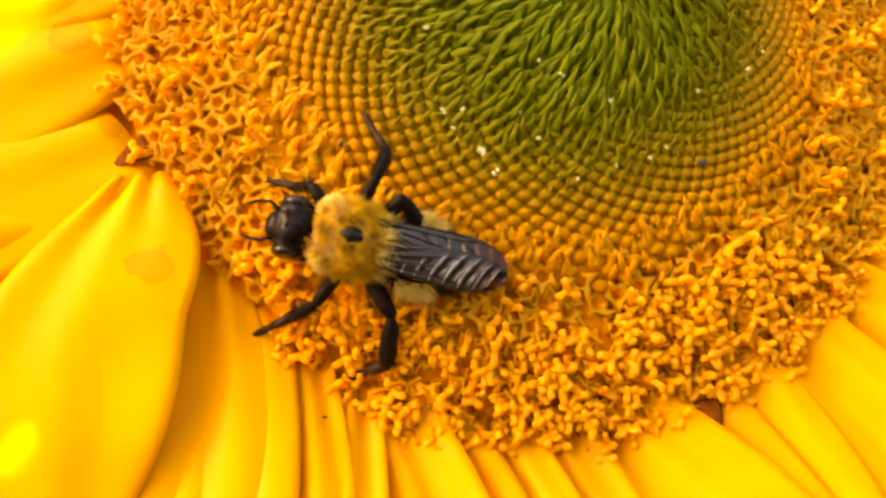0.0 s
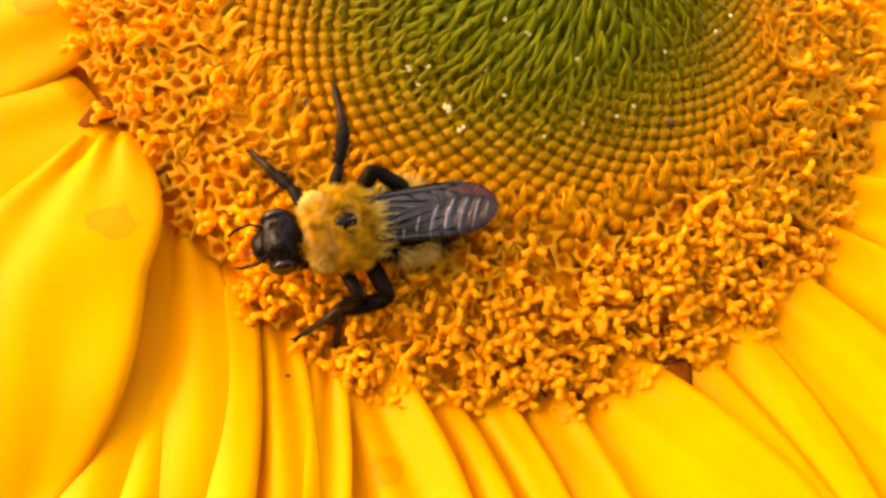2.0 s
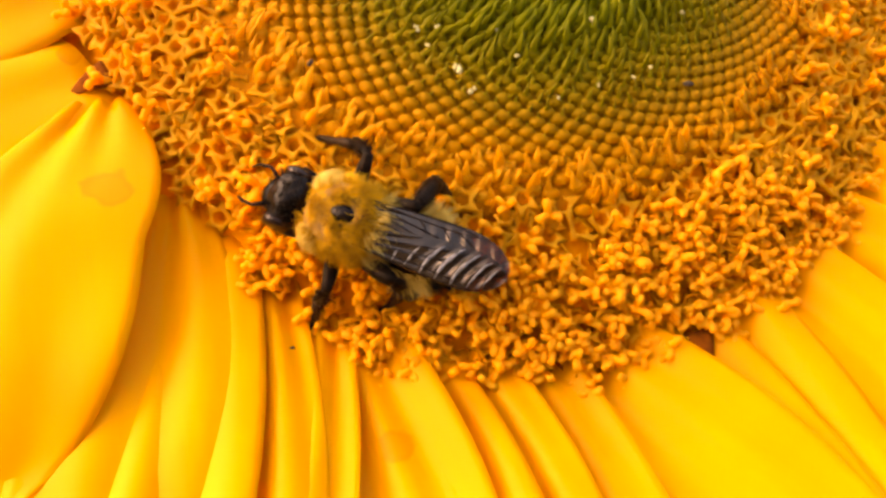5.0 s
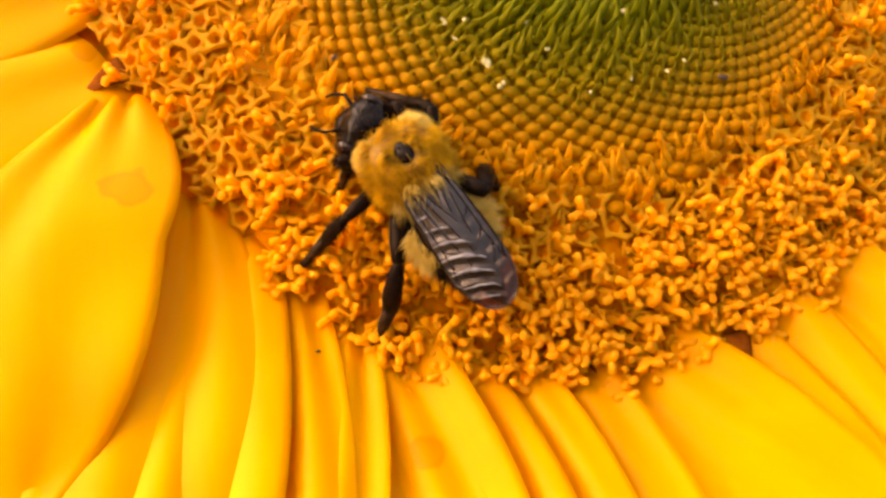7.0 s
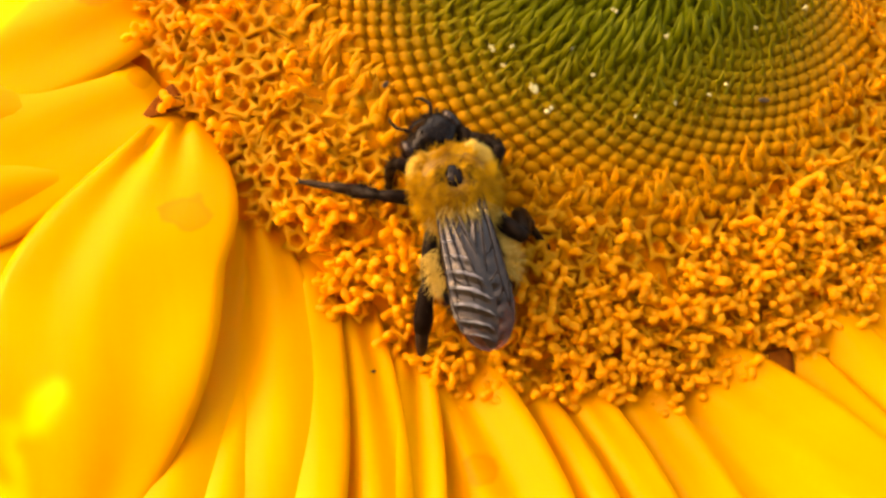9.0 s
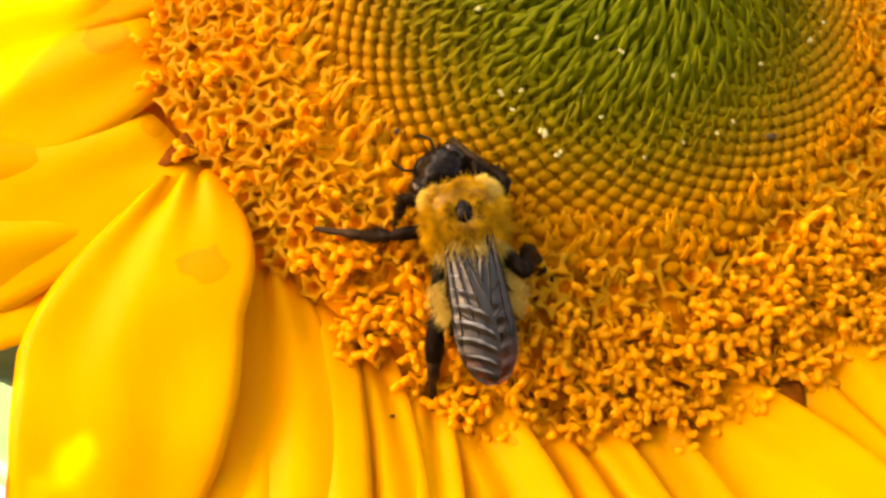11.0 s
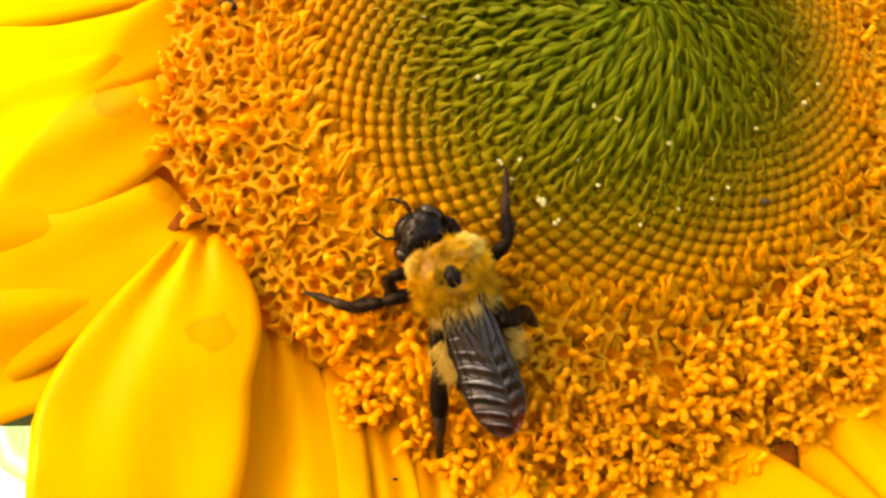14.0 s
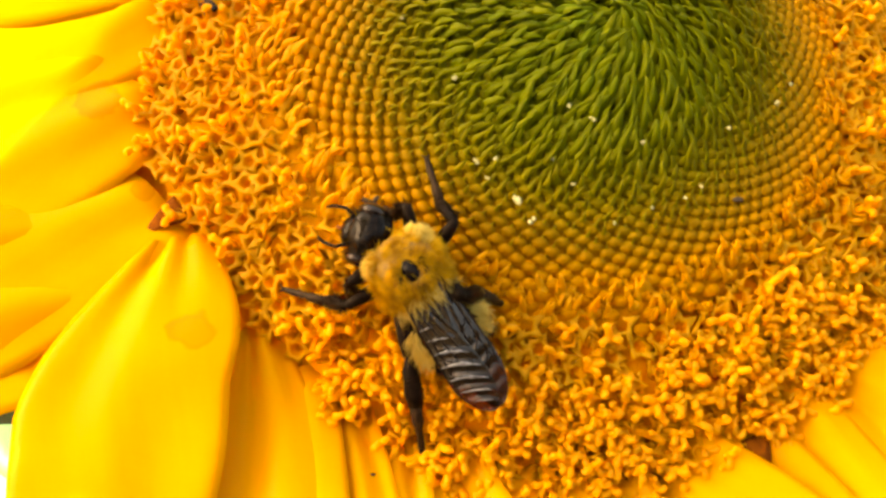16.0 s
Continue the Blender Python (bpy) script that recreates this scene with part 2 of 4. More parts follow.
# ---- geometry helpers ----
class Geo:
    """Points and faces, in millimetres; inner names the faces that take the second material."""

    def __init__(self):
        self.v, self.f, self.inner = [], [], []

    def tube(self, points, radii, sides=6, flat=1.0, up=(0, 0, 1)):
        """A rounded rod along the points; flat squeezes it along up."""
        pts = [Vector(p) for p in points]
        start = len(self.v)
        for i, p in enumerate(pts):
            d = (pts[min(i + 1, len(pts) - 1)] - pts[max(i - 1, 0)]).normalized()
            u = Vector(up) - d * d.dot(Vector(up))
            if u.length < 1e-3:
                u = Vector((1, 0, 0)) - d * d.x
            u.normalize()
            w = d.cross(u)
            for k in range(sides):
                a = 2 * math.pi * k / sides
                self.v.append(p + radii[i] * (w * math.cos(a) + u * (math.sin(a) * flat)))
        for i in range(len(pts) - 1):
            for k in range(sides):
                a, b = start + i * sides + k, start + i * sides + (k + 1) % sides
                self.f.append((a, b, b + sides, a + sides))
        for i, end in ((0, -1), (len(pts) - 1, 1)):
            d = (pts[i] - pts[i - end]).normalized()
            self.v.append(pts[i] + d * radii[i] * 0.6)
            tip, ring = len(self.v) - 1, start + i * sides
            for k in range(sides):
                a, b = ring + k, ring + (k + 1) % sides
                self.f.append((b, a, tip) if end < 0 else (a, b, tip))
        return self

    def ball(self, centre, size, sides=12, rings=8, rough=0.0):
        """An ellipsoid with half axes size."""
        start, c = len(self.v), Vector(centre)
        for i in range(1, rings):
            th = math.pi * i / rings
            for k in range(sides):
                a = 2 * math.pi * k / sides
                n = Vector((math.sin(th) * math.cos(a), math.sin(th) * math.sin(a), math.cos(th)))
                g = 1 + rough * noise.noise(n * 2.3 + c)
                self.v.append(c + Vector((n.x * size[0], n.y * size[1], n.z * size[2])) * g)
        self.v += [c + Vector((0, 0, size[2])), c - Vector((0, 0, size[2]))]
        top, low = len(self.v) - 2, len(self.v) - 1
        for k in range(sides):
            j = (k + 1) % sides
            self.f.append((top, start + k, start + j))
            self.f.append((low, start + (rings - 2) * sides + j, start + (rings - 2) * sides + k))
            for i in range(rings - 2):
                a, b = start + i * sides + k, start + i * sides + j
                self.f.append((a, a + sides, b + sides, b))
        return self

    def sheet(self, f, nu, nv, thick):
        """A closed thin sheet over f(u, v), u and v from 0 to 1."""
        pts = [[Vector(f(i / nu, j / nv)) for j in range(nv + 1)] for i in range(nu + 1)]
        start, w = len(self.v), nv + 1
        for side in (0, 1):
            for i in range(nu + 1):
                for j in range(nv + 1):
                    du = pts[min(i + 1, nu)][j] - pts[max(i - 1, 0)][j]
                    dv = pts[i][min(j + 1, nv)] - pts[i][max(j - 1, 0)]
                    n = du.cross(dv)
                    n = n.normalized() if n.length > 1e-9 else Vector((0, 0, 1))
                    edge = 0.25 if i in (0, nu) or j in (0, nv) else 1.0
                    self.v.append(pts[i][j] + n * (thick * (0.5 - side) * edge))
        low = (nu + 1) * w
        at = lambda i, j: start + i * w + j
        for i in range(nu):
            for j in range(nv):
                q = (at(i, j), at(i + 1, j), at(i + 1, j + 1), at(i, j + 1))
                self.f.append(q)
                self.f.append(tuple(k + low for k in reversed(q)))
        ring = [at(i, 0) for i in range(nu)] + [at(nu, j) for j in range(nv)] + [at(i, nv) for i in range(nu, 0, -1)] + [at(0, j) for j in range(nv, 0, -1)]
        for a, b in zip(ring, ring[1:] + ring[:1]):
            self.f.append((b, a, a + low, b + low))
        return self

    def add(self, other, m):
        start = len(self.v)
        self.v += [m @ p for p in other.v]
        self.inner += [i + len(self.f) for i in other.inner]
        self.f += [tuple(i + start for i in f) for f in other.f]
        return self

    def mesh(self, name, mat):
        me = bpy.data.meshes.new(name)
        me.from_pydata([tuple(p * MM) for p in self.v], [], self.f)
        me.materials.append(mat)
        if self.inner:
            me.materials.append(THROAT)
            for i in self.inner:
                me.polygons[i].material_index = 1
        me.shade_smooth()
        return me


def part(name, geo, mat, parent, label="", kind=""):
    me = geo if isinstance(geo, bpy.types.Mesh) else geo.mesh(name, mat)
    ob = new(name, me)
    ob.parent = parent
    return tagged(ob, label, "", "", kind)


def thing(name, label, category, group="", kind=""):
    return tagged(new(name), label, category, group, kind)


def place(x, y, z, m3=None):
    """A pose from millimetres and a turn."""
    m = (m3 or Matrix.Identity(3)).to_4x4()
    m.translation = (x * MM, y * MM, z * MM)
    return m


def dome_z(x, y):
    return DOME * (1 - (x * x + y * y) / FLOWER_R ** 2)


def dome_normal(x, y):
    return Vector((2 * DOME * x / FLOWER_R ** 2, 2 * DOME * y / FLOWER_R ** 2, 1)).normalized()


def basis(x, z):
    """A turn whose z axis is z and whose x axis lies close to x."""
    z = Vector(z).normalized()
    x = Vector(x)
    x = (x - z * x.dot(z)).normalized()
    return Matrix((x, z.cross(x), z)).transposed()


# ---- ground and leaves below the flower ----
ground = new("ground", Geo().sheet(lambda u, v: ((u - 0.5) * 400000, (v - 0.5) * 400000, -1150), 4, 4, 2).mesh("ground", CONCRETE))
tagged(ground, "pale grey concrete ground far below the flower", "ground", "", "structure")


def slab_geo(x0, x1, y0, y1, z0, z1):
    g = Geo()
    g.v = [Vector((x, y, z)) for x in (x0, x1) for y in (y0, y1) for z in (z0, z1)]
    g.f = [(0, 1, 3, 2), (4, 6, 7, 5), (0, 4, 5, 1), (2, 3, 7, 6), (0, 2, 6, 4), (1, 5, 7, 3)]
    return g


# an unseen wall behind the camera, added to block the southern sky from the wings
wall = new("wall_south", slab_geo(-5000, 5000, -2400, -2150, -1149, 4600).mesh("wall_south", BLOCKER))
tagged(wall, "unseen plain dark brown wall added to block the southern sky", "wall", "", "structure")


def leaf_geo(length, width, seed):
    def f(u, v):
        s = (v - 0.5) * 2
        w = width * math.sin(math.pi * min(1, 0.08 + 0.92 * u)) ** 0.7 * (1 - 0.35 * u) * (1 + 0.06 * math.sin(u * 40))
        return length * u, s * w, 6 * abs(s) * math.sin(math.pi * u) - 16 * u * u + 2.0 * noise.noise(Vector((u * 5, s * 2, seed)))
    return Geo().sheet(f, 24, 12, 0.6)


# ---- sunflower ----
sunflower = thing("sunflower", "large yellow sunflower head with a green and orange disc", "sunflower")


def receptacle(radius, drop, name, mat, r0=0.0):
    def f(u, v):
        r, a = r0 + (radius - r0) * max(u, 0.001), 2 * math.pi * v
        x, y = r * math.cos(a), r * math.sin(a)
        return x, y, dome_z(x, y) - drop(r) + 0.15 * noise.noise(Vector((x, y, 0)))
    part(name, Geo().sheet(f, 24, 72, 0.4), mat, sunflower)


receptacle(17.4, lambda r: 0.72, "disc_heart", HEART)
receptacle(24.6, lambda r: 0.74 + 0.42 * min(1, max(0, (r - 14) / 3.5)) + 1.1 * max(0, min(1, (r - 21.6) / 2)), "receptacle", RECEPTACLE, 13.0)

stem = Geo().tube([(0, 0, -1148), (4, 6, -700), (2, 8, -300), (0, 2, -60), (0, 0, -24), (0, 0, -15), (0, 0, -9)], [14, 13, 11, 11, 13, 18, 10], 14)
part("stem", stem, STEM, sunflower, "thick hairy green stem")


def sepal_geo():
    def f(u, v):
        w = 6.5 * (math.sin(math.pi * min(1, u * 0.75 + 0.25)) ** 0.8) * (1 - u ** 4) + 0.1
        return 30 * u, (v - 0.5) * 2 * w, -2 * u * u + 0.5 * math.cos((v - 0.5) * 5)
    return Geo().sheet(f, 10, 6, 0.4)


for i, (x, y, z, turn, size) in enumerate(((-8, -6, -95, 226, 90), (6, 6, -170, 40, 130), (8, -4, -150, 300, 130), (-6, 8, -220, 150, 140))):
    leaf = part("leaf", leaf_geo(size, size * 0.32, i), LEAF, sunflower, "broad green leaf")
    leaf.matrix_basis = place(x, y, z, Matrix.Rotation(radians(turn), 3, "Z"))


def shade_leaf_geo(length, width, holes):
    """A broad added leaf with a blunt base and a few holes (x, y, half axes, turn) for sun dapples."""
    def f(u, v):
        s = (v - 0.5) * 2
        w = width * min(1.0, u / 0.3) ** 0.45 * (1 - max(0.0, (u - 0.3) / 0.7) ** 2.2) * (1 + 0.03 * math.sin(u * 55))
        return length * u, s * w, 1.2 * abs(s) - 0.8 * abs(math.sin(u * 22)) * abs(s) + 1.5 * noise.noise(Vector((u * 5, s * 2, 9)))
    g = Geo().sheet(lambda u, v: f(u ** 1.6, v), 190, 220, 0.5)

    def in_hole(face):
        c = sum((g.v[i] for i in face), Vector()) / len(face)
        for x, y, a, b, turn in holes:
            d = Matrix.Rotation(radians(-turn), 2) @ Vector((c.x - x, c.y - y))
            if (d.x / a) ** 2 + (d.y / b) ** 2 < 1:
                return True
        return False
    g.f = [face for face in g.f if not in_hole(face)]
    return g


# an unseen leaf is added between the flower and the sun to shade it
LEAF_Z = 70.0
LEAF_OUT = Vector((math.cos(radians(SUN_AZIMUTH)), math.sin(radians(SUN_AZIMUTH)))) * (LEAF_Z / math.tan(radians(SUN_ELEVATION)))
upper = part("leaf", shade_leaf_geo(85, 38, ((6.6, -12.4, 1.6, 0.40, 75), (8.8, -15.6, 1.7, 0.8, 40), (6.0, -17.6, 1.9, 0.8, 60), (4.4, -14.8, 2.0, 0.8, 65))), LEAF, sunflower, "unseen broad green leaf added to shade the flower head")
upper.matrix_basis = place(-30.5 + LEAF_OUT.x, -12 + LEAF_OUT.y, LEAF_Z)
# unseen stalk, made up to carry the shading leaf
stalk = Geo().tube([(0, 0, -130), (-60, 15, -110), (-105, 22, -50), (-122, 20, 20), (-120, 18, 62), (-30.5 + LEAF_OUT.x, -12 + LEAF_OUT.y, LEAF_Z - 0.6)], [4, 3.6, 3.2, 2.8, 2.4, 1.6], 8)
part("leaf_stalk", stalk, STEM, sunflower, "unseen green stalk of the added leaf")
SEPAL = sepal_geo().mesh("sepal", STEM)
for i in range(20):
    a = radians(18 * i + 5)
    ob = part("sepal", SEPAL, STEM, sunflower)
    ob.matrix_basis = place(17 * math.cos(a), 17 * math.sin(a), -6.5, (Euler((0, 0.35, a)).to_matrix()))


def petal_geo(length, width, arch, droop, roll, fold, turn, seed, base=0.5):
    """A ray petal along x whose lifted y+ edge starts at the origin; turn is how far it swings, in degrees."""
    k = radians(turn)

    def f(u, v):
        s = (v - 0.5) * 2
        w = width * 0.5 * (base + (1 - base) * math.sin(math.pi / 2 * min(1, u / 0.4))) * (max(0.0, 1 - max(0, (u - 0.55) / 0.45) ** 2.4)) ** 0.6
        w = max(w, 0.15)
        n = Vector((u * 3.1, s * 1.3, seed * 7.7))
        along = length * u
        x = along * (1 - k * k * u * u / 6)
        y = 0.5 * k * u * along + s * w - 0.5 * width * min(1, 0.5 + u * 1.2) + 0.8 * noise.noise(n * 0.7) * u
        z = arch * math.sin(math.pi * min(1.0, u * 1.1)) - droop * u * u
        z += (s - 1) * w * math.tan(roll) * (1 - 0.4 * u)
        z += 0.28 * math.cos(s * 9 + seed) * math.exp(-u * 5.5)
        z += fold * math.cos(s * math.pi * 2.0 + seed) * (0.3 + 0.7 * math.sin(math.pi * u)) + 0.5 * noise.noise(n)
        return x, y, z
    return Geo().sheet(f, 26, 20, 0.22)


# start of the lifted edge, its direction, width, length, arch, droop, roll, height, turn
LEFT_PETALS = (
    (-21.0, 12.5, 186, 22, 40, 2.5, 5, -3, -1.6, -4), (-22.3, 7.8, 206, 22, 40, 2.5, 5, -3, -1.7, -8), (-21.2, 4.0, 220, 22, 40, 2.5, 5, -2, -1.8, -14),
    (-20.9, -2.5, 233, 16, 39, 2.6, 5, -2, -1.3, -38), (-19.3, -10.3, 225, 17, 39, 2.4, 5, 0, -0.5, -14), (-17.4, -10.6, 281, 10.9, 21.5, 1.7, 1.2, 2, 0.5, -20),
)
NEAR_PETALS = (
    (-12.1, -17.9, 282, 9.5, 40, 2.4, 7, 13, -0.8, -28), (-9.7, -20.1, 288, 7.5, 40, 2.2, 8, 14, -0.9, -40), (-6.8, -21.7, 279, 6.5, 40, 2.0, 8, 14, -1.0, -36),
    (-6.2, -19.9, 306, 8.0, 42, 2.2, 8, 13, -1.2, -36), (-2.5, -22.4, 307, 7.5, 42, 2.2, 8, 13, -1.2, -55), (0.4, -22.6, 308, 7.0, 42, 2.2, 8, 13, -1.2, -55),
    (3.9, -23.0, 306, 8.0, 42, 2.2, 8, 13, -1.2, -50),
)
RIGHT_PETALS = (
    (7.6, -21.3, 326, 10, 42, 2.6, 8, 12, -0.8, -34), (11.0, -19.4, 306, 9.0, 42, 2.4, 8, 13, -1.2, 0), (13.2, -17.3, 308, 9.0, 42, 2.4, 8, 13, -1.2, -30),
    (15.8, -15.0, 322, 9.0, 42, 2.4, 8, 13, -1.2, -20), (18.0, -12.4, 332, 9.0, 42, 2.4, 8, 13, -1.2, -20), (19.8, -9.4, 342, 9.0, 42, 2.4, 8, 13, -1.2, -20),
    (21.0, -6.0, 352, 9.0, 42, 2.4, 8, 13, -1.2, -20),
)
LOWER_PETALS = (
    (-13.4, -15.2, 285, 11, 34, 1.6, 7, 3, -0.5, -25), (-18.2, -11.0, 258, 7, 22, 1.5, 6, 6, -2.2, -8), (-21.0, -16.5, 211, 15, 38, 3.2, 5, 0, -0.3, -10),
    (-21.5, -8.0, 222, 12, 40, 1.5, 6, 6, -3.6, -20), (-22.2, 0.0, 206, 14, 42, 1.5, 6, 6, -3.6, -10),
)


def round_petal(az, swirl, width, height):
    a = radians(az)
    return 22 * math.cos(a), 22 * math.sin(a), az + swirl, width, 42, 2.2, 7, 18, height, 0


rnd = random.Random(4)
more = [round_petal(352 + 10.5 * i, 18, 11, -1.2) for i in range(16)]
under = [round_petal(236 + 10.6 * i, 28, 12, -2.8) for i in range(25)]
for n, (x, y, way, width, length, arch, droop, roll, height, turn) in enumerate(list(LEFT_PETALS + NEAR_PETALS + RIGHT_PETALS + LOWER_PETALS) + more + under):
    geo = petal_geo(length, width, arch, droop, radians(roll), rnd.uniform(0.30, 0.60) * (0.2 if n < 6 else 0.8), turn, n * 1.37, 0.28 if n in (5, 20) else 0.62)
    ob = part("petal", geo, PETAL, sunflower)
    ob.matrix_basis = place(x, y, height, Matrix.Rotation(radians(way), 3, "Z"))


# dark brown pieces that paint the shade in gaps between the petal bases
GAP_BROWN = plain("gap_shade_brown", (0.10, 0.023, 0.001), (0.22, 0.055, 0.002), 0.6, 0.8, 0.04, 0.05)
GAP_PIECE = Geo().sheet(lambda u, v: (2.5 * u, (v - 0.5) * 1.9 * (1 - u) ** 0.8 + 0.02 * (v - 0.5), 0.25 * math.sin(3 * u) - 0.5 * u), 8, 6, 0.12).mesh("dry_scale", GAP_BROWN)
for x, y, z, way in ((11.0, -21.6, -0.95, 290), (4.2, -22.6, -1.5, 300), (-19.9, -9.3, 0.35, 215)):
    part("dry_scale", GAP_PIECE, GAP_BROWN, sunflower, "dark brown piece painted as a shaded gap").matrix_basis = place(x, y, z, Matrix.Rotation(radians(way), 3, "Z"))


# ---- disc florets: one spiral, from shut buds to open florets ----
def cup(g, r, flare, lobe):
    """The tube of an open floret: a hollow cup whose rim runs out into five pointed lobes."""
    first, start, sides = r.uniform(0, 6), len(g.v), 10
    out = [r.uniform(0.6, 1.25) * lobe for _ in range(5)]
    lift = [r.uniform(-0.30, 0.38) for _ in range(5)]
    skew = [r.uniform(-0.38, 0.38) for _ in range(5)]
    rings = ((0.26, -0.6, 0), (0.32, 0.7, 0), (0.40 * flare, 1.35, 0.1), (0.50 * flare, 1.72, 1.0), (0.43 * flare, 1.88, 0.80), (0.30 * flare, 1.74, 0.12), (0.20, 1.15, 0))
    for rad, z, k in rings:
        for i in range(sides):
            j = i // 2
            tip = k * (i % 2 == 0)
            a = first + 2 * math.pi * i / sides + skew[j] * tip
            q = rad + out[j] * tip
            g.v.append(Vector((q * math.cos(a), q * math.sin(a), z + lift[j] * tip - 0.10 * k * (i % 2))))
    g.v.append(Vector((0, 0, 0.95)))
    for n in range(len(rings) - 1):
        for i in range(sides):
            j = (i + 1) % sides
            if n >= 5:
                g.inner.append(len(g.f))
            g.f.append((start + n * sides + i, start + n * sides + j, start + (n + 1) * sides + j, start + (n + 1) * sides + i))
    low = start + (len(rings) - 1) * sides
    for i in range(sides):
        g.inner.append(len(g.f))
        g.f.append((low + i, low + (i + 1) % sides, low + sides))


def open_floret(seed):
    """Odd seeds: an open cup with pointed lobes. Even seeds: an older floret, shorter lobes about a column with blunt forked arms."""
    r = random.Random(seed)
    g = Geo()
    cup(g, r, 1.0 if seed % 2 else 0.86, 0.46 if seed % 2 else 0.26)
    if seed % 2:
        for k in range(r.choice((0, 1, 1, 2))):
            a = r.uniform(0, 6)
            c, s = math.cos(a), math.sin(a)
            g.tube([(0.34 * c, 0.34 * s, 1.55), (0.50 * c, 0.50 * s, 1.98), (0.72 * c, 0.72 * s, 2.14)], [0.18, 0.15, 0.07], 6)
    else:
        bend = r.uniform(-0.35, 0.35)
        g.tube([(0, 0, 0.5), (0, 0, 1.3), (0.4 * bend, 0, 1.85), (bend, 0, 2.25)], [0.27, 0.25, 0.22, 0.20], 7)
        arms, first = r.choice((2, 2, 3)), r.uniform(0, 6)
        for k in range(arms):
            a = first + 2 * math.pi * k / arms + r.uniform(-0.4, 0.4)
            c, s, q, h = math.cos(a), math.sin(a), r.uniform(0.7, 1.1), r.uniform(2.45, 2.75)
            g.tube([(0.8 * bend, 0, 2.0), (bend + 0.16 * q * c, 0.16 * q * s, h - 0.25), (bend + 0.36 * q * c, 0.36 * q * s, h), (bend + 0.56 * q * c, 0.56 * q * s, h - 0.05)],
                   [0.20, 0.19, 0.18, 0.21], 7)
    return g


def spike_floret(seed):
    """A floret that is just opening: a few broad-based points that lean the same way."""
    r = random.Random(seed)
    g = Geo()
    g.tube([(0, 0, -0.6), (0, 0, 0.7), (0.1, 0, 1.2)], [0.36, 0.40, 0.26], 7)
    for k in range(r.choice((2, 3, 3))):
        a = 2.1 * k + r.uniform(0, 1)
        c, s, h = 0.22 * math.cos(a), 0.22 * math.sin(a), r.uniform(1.5, 2.1)
        lean = r.uniform(0.5, 1.3)
        g.tube([(c, s, 0.6), (c * 1.2 + 0.2 * lean, s * 1.2, 0.6 * h), (c * 1.5 + 0.6 * lean, s * 1.8, 0.85 * h), (c * 1.6 + lean, s * 2.0, h)], [0.25, 0.25, 0.18, 0.03], 6, 0.7)
    return g


def shut_bud(seed):
    g = Geo()
    g.ball((0, 0, 0.30), (0.44, 0.60, 0.46), 10, 8, 0.14)
    return g


def bract(seed):
    """A small pointed scale that curves over towards the middle of the disc."""
    r = random.Random(seed)
    k, h, w = r.uniform(0.8, 1.25), r.uniform(0.85, 1.15), r.uniform(-0.15, 0.15)
    g = Geo()
    g.tube([(0, 0, -0.5), (0.05, 0, 0.45), (0.30 * k, w * 0.4, 0.95 * h), (0.72 * k, w, 1.25 * h), (1.15 * k, w * 2, 1.36 * h)], [0.24, 0.27, 0.24, 0.15, 0.01], 6, 0.6, (1, 0, 0.3))
    return g


VARIANTS = {k: [f(s) for s in range(10)] for k, f in (("disc_floret", lambda s: open_floret(2 * s + 1)), ("old_floret", lambda s: open_floret(2 * s)), ("opening_floret", spike_floret), ("disc_bud", shut_bud), ("bract", bract))}
MATS = {"disc_floret": FLORET, "old_floret": OLD_FLORET, "opening_floret": FLORET, "disc_bud": BUD, "bract": BRACT}
pieces = []


def old_zone(x, y):
    """The outer florets on the near side are the oldest."""
    return y < -13 and x > -12 and math.hypot(x, y) > 18.5


def rim(x, y):
    """How far out the florets stand; on the side of the broad petals the ring ends earlier."""
    return 21.5 if x < -12 and y < -7 else 22.3 if x < -8 and y < 6 else FLOWER_R + 1


